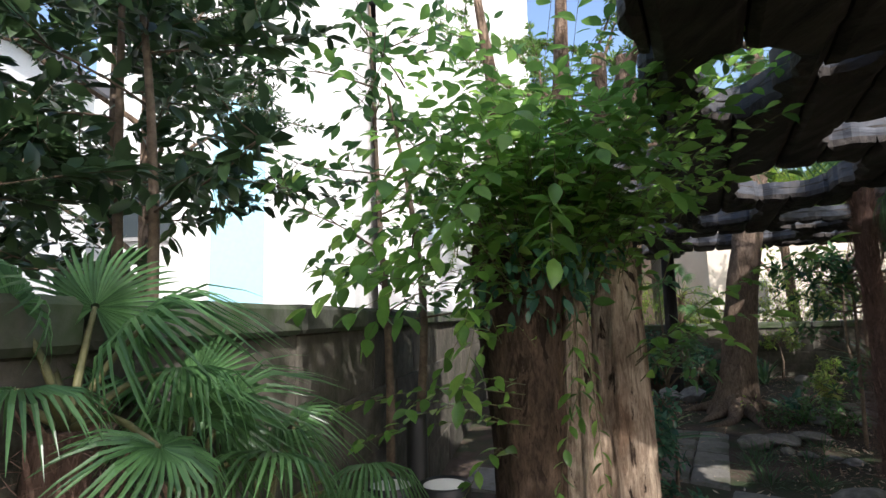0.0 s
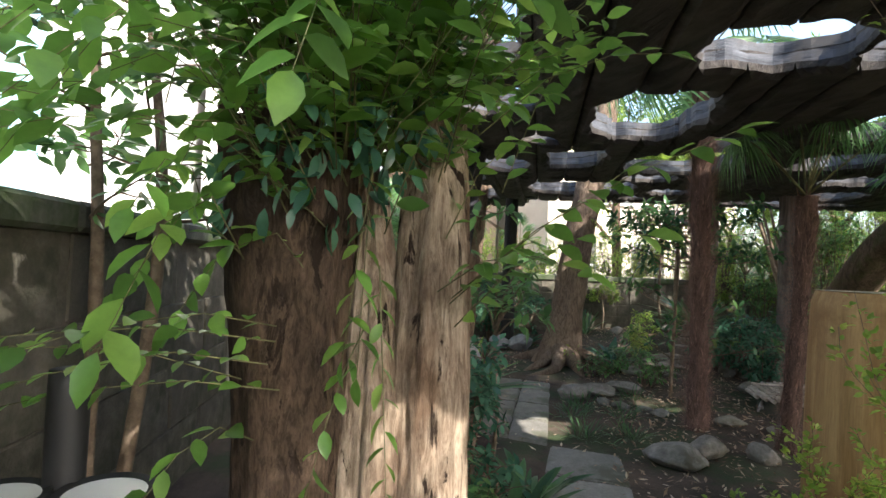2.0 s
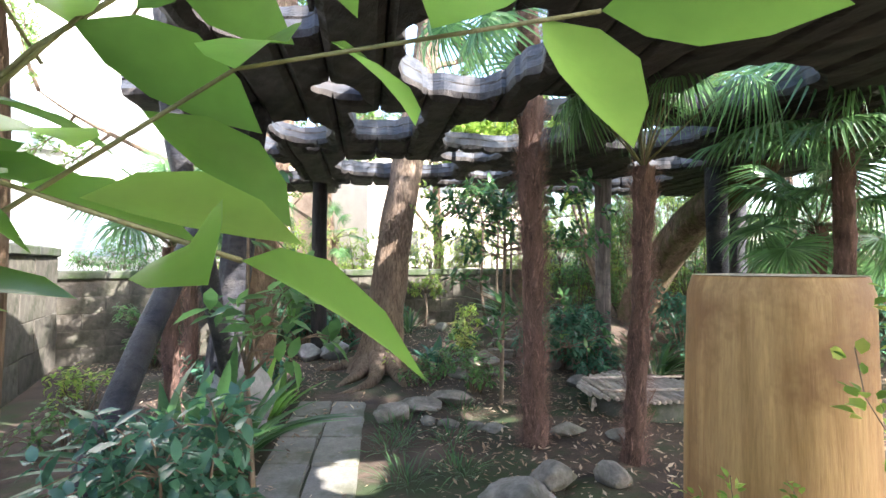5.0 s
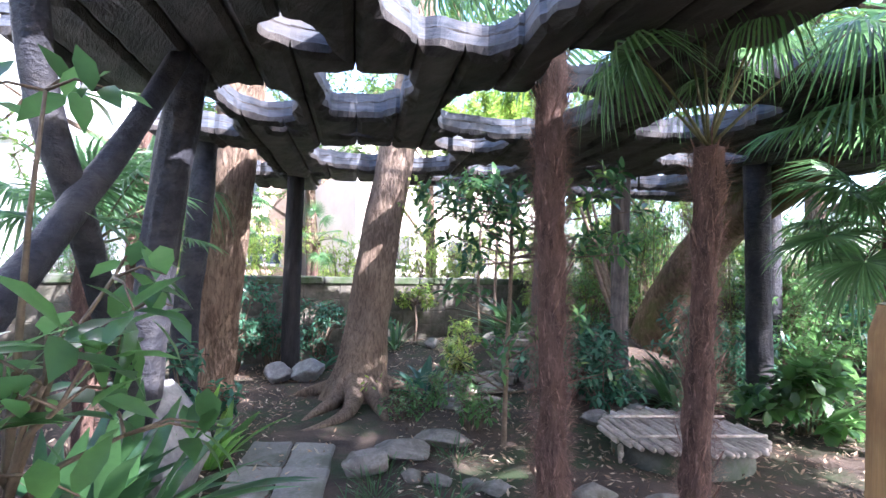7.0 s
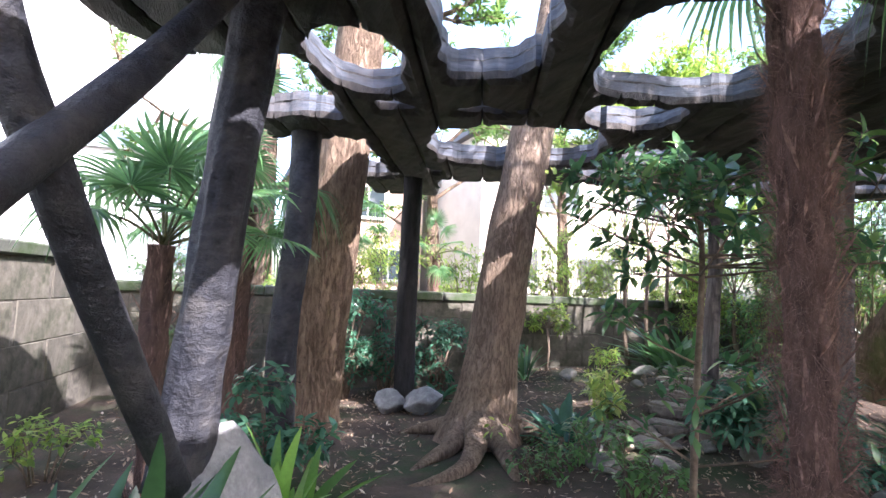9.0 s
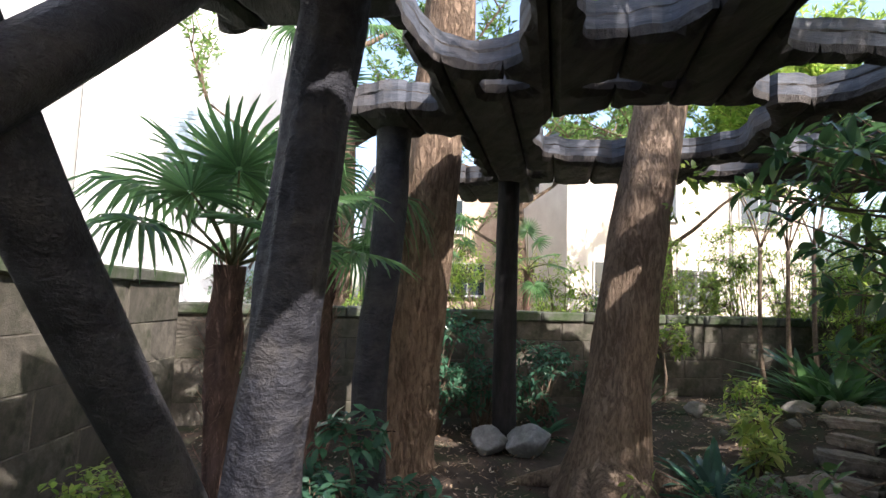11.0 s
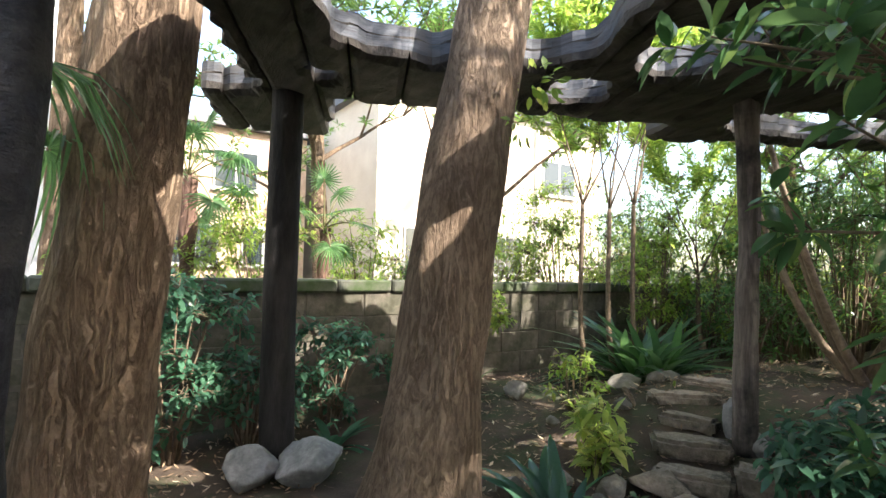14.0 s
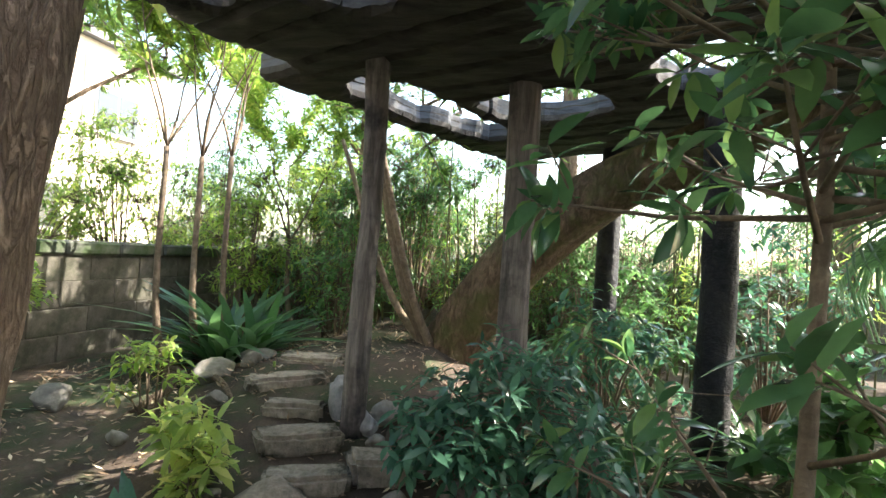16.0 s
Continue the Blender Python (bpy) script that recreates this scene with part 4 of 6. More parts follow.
fan_palm(4.34, 5.44, 3.9, 0.105, "shaggy brown-fibred fan palm trunk rising through the pergola", 12, 0.7, 2, lean=(0.28, 0.32), size=1.1, hair=15000)
fan_palm(4.70, 4.72, 2.24, 0.078, "young fan palm with a shaggy trunk and drooping green fans", 9, 0.82, 5, lean=(0.05, -0.06), size=0.66, down=0.75, hang=0.75, fans=FANS_HANG, hair=9000)
fan_palm(6.6, 4.0, 2.5, 0.085, "fan palm with drooping dark green fans", 20, 0.7, 9, size=1.1, down=0.2)
fan_palm(7.6, 4.6, 1.9, 0.08, "low fan palm in the shade", 14, 0.6, 12, size=1.1)
fan_palm(1.95, 7.95, 1.65, 0.085, "fan palm with spiky pale green fans by the wall", 13, 0.6, 15, size=0.78, group="palms by the wall", down=0.25, fans=FANS_FAR)
fan_palm(2.5, 10.25, 4.0, 0.10, "tall shaggy fan palm behind the posts", 6, 0.5, 17, size=0.8, group="palms by the wall")
fan_palm(2.36, 9.55, 2.05, 0.07, "fan palm with broad arching fans between the posts", 11, 0.62, 19, size=0.95, group="palms by the wall", hair=1800, down=-0.25)
fan_palm(5.6, 12.7, 2.0, 0.07, "small fan palm behind the back wall", 10, 0.5, 23, size=0.55, fans=FANS_FAR)
fan_palm(4.1, 13.0, 2.5, 0.09, "fan palm behind the garden wall", 12, 0.6, 25, size=0.62, fans=FANS_FAR)
fan_palm(-0.75, 1.62, 1.15, 0.06, "low fan palm with stiff upright fans in deep shade", 9, 0.30, 27, size=0.52, group="low palms", down=0.3)
fan_palm(-0.80, 1.18, 1.42, 0.06, "fan palm with stiff fans rising above the wall", 8, 0.26, 33, size=0.42, group="low palms", down=0.1)
fan_palm(-0.66, 2.05, 0.92, 0.06, "low fan palm with long drooping fans in deep shade", 9, 0.38, 28, size=0.48, group="low palms", down=-0.1, fans=FANS_HANG)
fan_palm(-0.95, 0.75, 0.60, 0.06, "low fan palm spreading over the ground", 9, 0.34, 31, size=0.78, group="low palms", down=-0.05, fans=FANS_HANG)


# ---- the old stump with its climbing shrub ----
stump = empty("tree_stump", "weathered split tree stump overgrown with a leafy climber", "tree stump")


def split_trunk(ctrl, seed, name="trunk", sides=90, deep=0.34, material=None):
    """A rotten trunk: deep furrows and ridges running up it, broken at the top."""
    pts = spline(ctrl, 22)
    vs, fs = [], []
    for i, p in enumerate(pts):
        for k in range(sides):
            a = 2 * math.pi * k / sides
            c, s = math.cos(a), math.sin(a)
            f = noise.noise((c * 1.6 + seed, s * 1.6, p[2] * 0.6)) + 0.32 * noise.noise((c * 5 + seed, s * 5, p[2] * 1.6)) + 0.22 * noise.noise((c * 11, s * 11 + seed, p[2] * 4.5)) + 0.20 * noise.noise((c * 26, s * 26 + seed, p[2] * 9.0)) - 1.1 * max(0.0, noise.noise((c * 4.2 + seed, s * 4.2, p[2] * 0.35)) - 0.28)
            r = p[3] * (1 + deep * 0.55 * f)
            z = p[2] + (0.10 * noise.noise((c * 3, s * 3, seed)) if i > len(pts) - 5 else 0)
            vs.append((p[0] + c * r, p[1] + s * r, z))
    for i in range(len(pts) - 1):
        for k in range(sides):
            k2 = (k + 1) % sides
            fs.append((i * sides + k, i * sides + k2, (i + 1) * sides + k2, (i + 1) * sides + k))
    n = len(vs)
    top = pts[-1]
    vs.append((top[0], top[1], top[2] - 0.16))
    fs += [((len(pts) - 1) * sides + k, (len(pts) - 1) * sides + (k + 1) % sides, n) for k in range(sides)]
    mesh_ob(name, vs, fs, material or M_STUMP, stump, smooth=True)


split_trunk([(0.50, 3.02, -0.1, 0.27), (0.49, 3.02, 0.4, 0.215), (0.46, 3.02, 1.0, 0.215), (0.43, 3.03, 1.5, 0.235), (0.41, 3.04, 1.98, 0.255)], 2.0, deep=0.24, material=M_STUMP_BARK)
split_trunk([(0.73, 2.96, -0.1, 0.20), (0.73, 2.96, 0.5, 0.15), (0.74, 2.97, 0.95, 0.125), (0.74, 3.0, 1.35, 0.09), (0.73, 3.03, 1.72, 0.05)], 4.0, deep=0.38)
split_trunk([(0.95, 2.94, -0.1, 0.21), (0.95, 2.94, 0.5, 0.152), (0.955, 2.95, 1.1, 0.14), (0.96, 2.98, 1.6, 0.125), (0.97, 3.02, 2.08, 0.10)], 7.0, deep=0.34)
limb("stem", [(1.02, 3.12, 0.9, 0.07), (1.04, 3.16, 1.7, 0.065), (1.0, 3.22, 2.4, 0.055), (1.05, 3.3, 3.3, 0.045)], M_BARK2, stump, 6, 14, 0.2, 5)
limb("stem", [(0.70, 3.1, 1.4, 0.10), (0.68, 3.2, 2.0, 0.08), (0.78, 3.3, 2.8, 0.06), (0.85, 3.4, 3.8, 0.04)], M_BARK2, stump, 6, 14, 0.2, 5)
limb("stem", [(0.35, 3.15, 1.5, 0.08), (0.28, 3.3, 2.2, 0.06), (0.38, 3.45, 3.0, 0.045), (0.3, 3.6, 3.9, 0.03)], M_BARK2, stump, 6, 14, 0.2, 5)

SPRAY_ROWS, SPRAY_P, SPRAY_D, SPRAY_S = [], [], [], []


def spray(ctrl, leaf, gap, thick=0.0026, store=None):
    """An arching shoot with leaves in two ranks along it."""
    rows, P, D, S = store or (SPRAY_ROWS, SPRAY_P, SPRAY_D, SPRAY_S)
    n = len(ctrl)
    c4 = [(*p, thick * (1 - 0.75 * i / (n - 1))) for i, p in enumerate(ctrl)]
    rows.append(c4)
    pts = spline(c4, 14)
    run, flip, first = 0.0, 1, True
    for a, b in zip(pts[:-1], pts[1:]):
        d = Vector(b[:3]) - Vector(a[:3])
        run += d.length
        if run > gap:
            run = 0
            d.normalize()
            s = d.cross(Vector((0, 0, 1)))
            s = (s.normalized() if s.length > 0.1 else Vector((1, 0, 0)))
            q = d * 0.55 + s * flip * rnd.uniform(0.6, 1.0) + Vector((rnd.gauss(0, 0.15), rnd.gauss(0, 0.15), rnd.uniform(-0.5, 0.2)))
            P.append(tuple(b[:3]))
            D.append(tuple(q))
            S.append(leaf * rnd.uniform(0.7, 1.15))
            flip = -flip
    d = Vector(pts[-1][:3]) - Vector(pts[-4][:3])
    P.append(tuple(pts[-1][:3]))
    D.append(tuple(d.normalized()))
    S.append(leaf * 0.9)


def bow(a, b, sag):
    a, b = Vector(a), Vector(b)
    return [tuple(a), tuple(a.lerp(b, 0.33) + Vector((0, 0, sag))), tuple(a.lerp(b, 0.68) + Vector((0, 0, sag * 0.9))), tuple(b)]


for a, b, sag, leaf in (((0.95, 2.72, 1.38), (1.36, 2.38, 1.80), 0.02, 0.115), ((0.90, 2.70, 1.42), (1.25, 2.36, 1.50), 0.08, 0.10), ((0.72, 2.72, 1.6), (0.98, 2.35, 1.95), 0.2, 0.10),
                        ((0.55, 2.75, 1.8), (0.02, 2.25, 2.15), 0.35, 0.13), ((0.50, 2.76, 1.8), (-0.35, 2.5, 1.55), 0.5, 0.13), ((0.45, 2.80, 1.8), (-0.20, 2.85, 2.3), 0.3, 0.13),
                        ((0.62, 2.75, 1.85), (0.45, 2.05, 2.15), 0.35, 0.13), ((0.70, 2.78, 1.9), (0.95, 2.2, 2.3), 0.3, 0.13), ((0.60, 2.80, 1.9), (0.30, 2.45, 2.75), 0.2, 0.13),
                        ((0.75, 2.85, 1.9), (0.85, 2.5, 2.7), 0.2, 0.12), ((0.85, 2.90, 2.0), (1.35, 2.75, 2.45), 0.2, 0.11), ((0.90, 2.95, 2.0), (1.45, 3.1, 2.25), 0.2, 0.10),
                        ((0.40, 2.85, 1.85), (-0.05, 2.6, 2.65), 0.3, 0.13), ((0.35, 2.9, 1.8), (-0.6, 2.9, 1.95), 0.45, 0.12), ((0.5, 2.85, 1.9), (0.55, 2.3, 2.55), 0.25, 0.14),
                        ((0.40, 2.74, 1.25), (-0.55, 2.55, 1.22), 0.06, 0.085), ((0.38, 2.74, 1.18), (-0.35, 2.35, 1.12), 0.08, 0.085), ((0.40, 2.72, 1.3), (-0.15, 2.2, 1.28), 0.06, 0.085), ((0.42, 2.74, 1.1), (-0.4, 2.75, 1.05), 0.05, 0.085),
                        ((0.30, 2.9, 1.1), (-0.7, 2.95, 1.15), 0.08, 0.085), ((0.70, 2.66, 1.5), (0.76, 2.60, 0.55), 0.0, 0.085),
                        ((0.66, 2.66, 1.3), (0.50, 2.52, 0.85), 0.05, 0.085), ((0.35, 2.74, 0.95), (0.08, 2.5, 0.85), 0.1, 0.10), ((0.95, 2.80, 1.6), (1.3, 2.9, 2.0), 0.1, 0.09)):
    spray(bow(a, b, sag), leaf, leaf * 0.5)
for a, b, sag, leaf in (((0.55, 2.75, 1.8), (0.05, 2.0, 2.0), 0.35, 0.13), ((0.50, 2.76, 1.7), (-0.15, 2.05, 1.65), 0.4, 0.12), ((0.52, 2.76, 1.8), (0.25, 1.9, 2.3), 0.4, 0.13), ((0.58, 2.76, 1.8), (0.60, 1.95, 2.25), 0.35, 0.12),
                        ((0.46, 2.76, 1.8), (-0.25, 2.2, 2.2), 0.4, 0.15), ((0.56, 2.74, 1.8), (0.42, 2.0, 1.85), 0.3, 0.15), ((0.42, 2.78, 1.7), (-0.45, 2.2, 1.75), 0.35, 0.14), ((0.66, 2.76, 1.9), (0.9, 2.05, 2.1), 0.3, 0.13)):
    spray(bow(a, b, sag), leaf, leaf * 0.42)
for k in range(250):
    a = (0.62 + rnd.gauss(0, 0.2), 2.92 + rnd.gauss(0, 0.1), rnd.uniform(1.75, 2.3))
    h = rnd.uniform(0, 6.28)
    L = rnd.uniform(0.35, 1.2)
    b = (a[0] + 0.08 + math.cos(h) * L * 0.8, a[1] - 0.1 + math.sin(h) * L * 0.6, a[2] + L * rnd.uniform(0.25, 1.15))
    spray(bow(a, b, 0.1), 0.105, 0.055)
for k in range(20):
    a = (0.42 + rnd.gauss(0, 0.1), 2.80 + rnd.gauss(0, 0.08), rnd.uniform(1.4, 2.2))
    b = (rnd.uniform(-0.75, 0.15), rnd.uniform(2.15, 2.95), a[2] + rnd.uniform(-0.3, 0.55))
    spray(bow(a, b, rnd.uniform(0.08, 0.3)), rnd.uniform(0.09, 0.13), 0.055)
spray(bow((0.95, 2.70, 1.40), (1.62, 2.22, 1.92), 0.06), 0.12, 0.05)
spray(bow((0.98, 2.75, 1.30), (1.40, 2.30, 1.62), 0.10), 0.11, 0.05)
for k in range(2):
    a = (0.42 + rnd.uniform(-0.05, 0.5), 2.72 + rnd.gauss(0, 0.03), rnd.uniform(1.3, 1.9))
    spray(bow(a, (a[0] + rnd.gauss(0, 0.08), a[1] - rnd.uniform(0.05, 0.16), a[2] - rnd.uniform(0.3, 0.75)), 0.04), 0.09, 0.06)
twigs("shoot", SPRAY_ROWS, M_STEM, stump, 6, "green arching shoots")
leaves("climber_foliage", SPRAY_P, SPRAY_D, SPRAY_S, M_LEAF_BIG, stump, 0.5, 0.22, 0.28, "bright green pointed leaves", spin=0.35, steps=4)
P, D = clump_points([(0.38, 2.80, 1.80), (0.56, 2.78, 1.74), (0.28, 2.84, 1.7), (0.72, 2.8, 1.9), (0.5, 2.78, 1.98), (0.84, 2.86, 2.02)], [0.18, 0.16, 0.13, 0.16, 0.2, 0.14], 200, 0.9)
D[:, 2] -= 1.2
D[:, 1] -= 0.5
ivy = leaves("ivy", P, D, 0.085 * rng.uniform(0.7, 1.3, len(P)), M_LEAF_BLUE, stump, 0.42, 0.3, 0.25, "dark hanging leaves round the stump", spin=0.5, steps=4)


# ---- sawn log and the small bright shrub in front of it ----
log = empty("log_column", "thick debarked log standing upright with a pale sawn top", "log")
bm = bmesh.new()
rings, seg = 26, 56
prev = None
for i in range(rings + 1):
    z = -0.02 + 1.47 * i / rings
    row = []
    for k in range(seg):
        a = 2 * math.pi * k / seg
        r = (0.375 - 0.035 * i / rings) * (1 + 0.035 * noise.noise((math.cos(a) * 1.5, math.sin(a) * 1.5, z * 0.6)) + 0.012 * noise.noise((math.cos(a) * 9, math.sin(a) * 9, z * 1.5)))
        if i == rings:
            r -= 0.02
        row.append(bm.verts.new((3.66 + r * math.cos(a), 3.24 + r * math.sin(a), z - (0.016 if i == rings - 1 else 0))))
    if prev:
        for k in range(seg):
            bm.faces.new((prev[k], prev[(k + 1) % seg], row[(k + 1) % seg], row[k]))
    prev = row
part("log_body", bm, M_LOG, log)
bm = bmesh.new()
bmesh.ops.create_circle(bm, cap_ends=True, segments=56, radius=0.325, matrix=Matrix.Translation((3.66, 3.24, 1.453)))
part("sawn_top", bm, M_LOG_END, log, "pale sawn end grain", False)


def twiggy_shrub(name, x, y, stems, hgt, leaf, material, label, per=5, r0=0.012, lean=0.35, depth=2, spread=0.55, lift=0.3, twig=M_TWIG, whorl=False, wid=0.45, z=None, steps=2, category="shrub", group=""):
    t = empty(name, label, category, group=group)
    rows, tips = [], []
    base = height(x, y) if z is None else z
    for k in range(stems):
        a = 2 * math.pi * k / stems + rnd.uniform(-0.4, 0.4)
        branchy((x + 0.05 * math.cos(a), y + 0.05 * math.sin(a), base - 0.03), (math.cos(a) * lean, math.sin(a) * lean, 1), hgt * rnd.uniform(0.7, 1.0) * 0.72, r0, depth, rows, tips, spread, lift)
    twigs("branchwork", rows, twig, t, 5)
    leaves_at("foliage", tips, per, leaf, material, t, whorl, spread=1.0, width=wid, steps=steps)
    return t


twiggy_shrub("shrub", 2.92, 2.25, 5, 1.9, 0.036, M_LEAF_FRESH, "airy shrub with small bright yellow-green leaves before the log", 9, 0.006, 0.22, 2, 0.42, 0.3, wid=0.72, steps=3)
twiggy_shrub("shrub", 3.12, 2.15, 4, 1.7, 0.036, M_LEAF_FRESH, "airy shrub with small bright yellow-green leaves before the log", 9, 0.006, 0.3, 2, 0.45, 0.2, wid=0.72, steps=3)
twiggy_shrub("shrub", 2.72, 2.60, 7, 0.75, 0.034, M_LEAF_FRESH, "low twiggy shrub with small bright leaves before the log", 10, 0.006, 0.5, 2, 0.5, 0.1, wid=0.72, steps=3)


# ---- bamboo cover on the old well ----
cover = empty("well_cover", "round well covered with weathered split bamboo poles", "well cover")
cx, cy, R = 6.12, 5.66, 0.66
bm = bmesh.new()
outer = []
for k in range(40):
    a = 2 * math.pi * k / 40
    ring = [bm.verts.new((cx + r * math.cos(a), cy + r * math.sin(a), z)) for r, z in ((0.56, -0.05), (0.55, 0.17), (0.48, 0.175), (0.47, -0.05))]
    outer.append(ring)
for k in range(40):
    a, b = outer[k], outer[(k + 1) % 40]
    for i in range(3):
        bm.faces.new((a[i], b[i], b[i + 1], a[i + 1]))
part("well_ring", bm, M_CAP, cover, "low mossy stone ring")
dirb = Vector((0.50, 0.866, 0))
side = Vector((0.866, -0.5, 0))
n = 24
for k in range(n):
    o = -R + (k + 0.5) * 2 * R / n
    half = math.sqrt(max(0.02, R * R - o * o)) * rnd.uniform(0.94, 1.06)
    c = Vector((cx, cy, 0.215 + rnd.uniform(-0.006, 0.01))) + side * o
    rows = []
    m = 9
    for i in range(m):
        f = -1 + 2 * i / (m - 1)
        q = c + dirb * half * f + Vector((0, 0, -0.03 * abs(o) / R))
        rows.append((*q, 0.0205 * (1.15 if i % 3 == 1 else 1.0)))
    limb("bamboo_pole", rows, M_BAMBOO, cover, 2, 10)
for s in (-0.3, 0.28):
    c = Vector((cx, cy, 0.25)) + dirb * s
    limb("tie_batten", [(*(c - side * 0.56), 0.012), (*c, 0.013), (*(c + side * 0.56), 0.012)], M_BAMBOO, cover, 3, 8)
for k in range(7):
    a = Vector((5.40 + 0.05 * k, 5.72 + 0.03 * k, 0.06 + 0.02 * (k % 3)))
    ob = limb("bamboo_stick", [(*a, 0.014), (*(a + Vector((0.28, 0.22, 0.03))), 0.015), (*(a + Vector((0.6, 0.42, 0.02))), 0.013)], M_BAMBOO, None, 4, 8)
    tagged(ob, "loose grey bamboo stick lying by the well", "bamboo stick", "loose bamboo")


# ---- black garden lamp ----
lamp = empty("garden_fixture", "black round post with two shallow metal dishes at its foot", "garden fixture")
lx, ly = -0.14, 2.72
limb("pole", [(lx, ly, -0.05, 0.05), (lx, ly, 0.6, 0.05), (lx, ly, 1.13, 0.052), (lx, ly, 1.16, 0.045)], M_IRON, lamp, 3, 24)
for dx, dy, r in ((-0.12, -0.09, 0.115), (0.13, -0.10, 0.12)):
    bm = bmesh.new()
    prof = [(0.0, 0.855), (r * 0.82, 0.862), (r * 0.97, 0.878), (r * 1.03, 0.872), (r * 1.03, 0.66), (r * 0.95, 0.58), (0.03, 0.56)]
    seg = 30
    cols = [[bm.verts.new((lx + dx + pr * math.cos(2 * math.pi * k / seg), ly + dy + pr * math.sin(2 * math.pi * k / seg), pz)) for pr, pz in prof[1:]] for k in range(seg)]
    mid = bm.verts.new((lx + dx, ly + dy, prof[0][1]))
    for k in range(seg):
        a, b = cols[k], cols[(k + 1) % seg]
        bm.faces.new((mid, a[0], b[0]))
        for i in range(len(prof) - 2):
            bm.faces.new((a[i], a[i + 1], b[i + 1], b[i]))
    bmesh.ops.recalc_face_normals(bm, faces=list(bm.faces))
    drum = part("drum", bm, M_IRON, lamp, "black round drum")
    bm = bmesh.new()
    bmesh.ops.create_circle(bm, cap_ends=True, segments=30, radius=r * 0.84, matrix=Matrix.Translation((lx + dx, ly + dy, 0.868)))
    part("lid", bm, M_DISH, drum, "dull galvanised lid", False)
limb("stand", [(lx - 0.12, ly - 0.09, -0.03, 0.03), (lx - 0.12, ly - 0.09, 0.58, 0.03)], M_IRON, lamp, 3, 12)
limb("stand", [(lx + 0.13, ly - 0.10, -0.03, 0.03), (lx + 0.13, ly - 0.10, 0.58, 0.03)], M_IRON, lamp, 3, 12)


# ---- strap-leaved clumps ----
STRAPS = {}


def strap_mesh(width, droop, material):
    """One long strap leaf of length 1 along x: keeled, tapering, its tip hanging and slightly waved."""
    vs, fs = [], []
    prof = ((0.0, 0.35), (0.15, 0.6), (0.35, 0.95), (0.55, 1.0), (0.75, 0.8), (0.9, 0.45), (1.0, 0.04))
    ph = rnd.uniform(0, 6)
    for x, w in prof:
        z = -droop * x ** 2.2 * 0.75
        h = w * width * 0.5
        y = 0.03 * math.sin(x * 4 + ph) * x
        vs += [(x * (1 - 0.12 * droop * x), y - h, z + 0.3 * h), (x * (1 - 0.12 * droop * x), y, z), (x * (1 - 0.12 * droop * x), y + h, z + 0.3 * h)]
    for i in range(len(prof) - 1):
        q = i * 3
        fs += [(q, q + 1, q + 4, q + 3), (q + 1, q + 2, q + 5, q + 4)]
    me = bpy.data.meshes.new("leaf")
    me.from_pydata(vs, [], fs)
    me.polygons.foreach_set("use_smooth", [True] * len(me.polygons))
    me.materials.append(material)
    return me


def strap_clump(name, x, y, count, length, width, label, material=None, up=0.9, droop=0.7, r=0.08, group=""):
    t = empty(name, label, "plant", group=group)
    z = height(x, y)
    a = rng.random(count) * 2 * np.pi
    e = rng.uniform(0.25, 1.0, count) * up
    base = np.stack([x + np.cos(a) * r * rng.random(count), y + np.sin(a) * r * rng.random(count), np.full(count, z - 0.01)], 1)
    dirs = np.stack([np.cos(a) * (1.05 - e), np.sin(a) * (1.05 - e), e + 0.15], 1)
    stuff = material or M_GRASSY
    if "tuft" in name:
        leaves("foliage", base, dirs, length * rng.uniform(0.6, 1.1, count), stuff, t, width, droop * 0.6, 0.3, spin=0.12, steps=4)["kind"] = "stuff"
        return t
    key = (stuff.name, width, droop)
    if key not in STRAPS:
        STRAPS[key] = [strap_mesh(width, droop * rnd.uniform(0.35, 0.95), stuff) for _ in range(4)]
    for k in range(count):
        d = Vector(dirs[k]).normalized()
        sv = (d.cross(Vector((rnd.gauss(0, 0.12), rnd.gauss(0, 0.12), 1)))).normalized()
        ob = new("leaf", STRAPS[key][k % 4])
        ob.parent = t
        ob.matrix_local = Matrix.Translation(base[k]) @ Matrix((d, sv, d.cross(sv) * -1)).transposed().to_4x4() @ Matrix.Scale(length * rnd.uniform(0.6, 1.1), 4)
    return t


strap_clump("strap_plant", 2.02, 6.32, 46, 0.9, 0.11, "broad strap-leaved plant in front of the boulder", M_GRASSY, 0.9, 0.7, 0.22)
strap_clump("strap_plant", 1.72, 6.2, 34, 0.85, 0.11, "broad strap-leaved plant in front of the boulder", M_GRASSY, 0.9, 0.7, 0.2)
strap_clump("strap_plant", 2.74, 7.42, 22, 0.62, 0.14, "upright yellow-green strap-leaved plant by the path", M_LEAF_BIG, 1.0, 0.5, 0.1)
strap_clump("cast_iron_plant", 8.40, 10.15, 170, 0.92, 0.10, "large clump of broad dark arching leaves by the wall", M_GRASSY, 0.95, 1.5, 0.3)
strap_clump("cast_iron_plant", 5.52, 8.72, 40, 0.50, 0.17, "broad drooping leaves at the foot of the leaning tree", M_LEAF_BLUE, 0.7, 0.9, 0.1)
strap_clump("cast_iron_plant", 5.32, 8.42, 24, 0.45, 0.17, "broad drooping leaves at the foot of the leaning tree", M_LEAF_BLUE, 0.7, 0.9, 0.1)
strap_clump("cast_iron_plant", 7.6, 6.55, 60, 0.8, 0.09, "dark arching strap leaves under the pergola", M_GRASSY, 0.9, 0.9, 0.2)
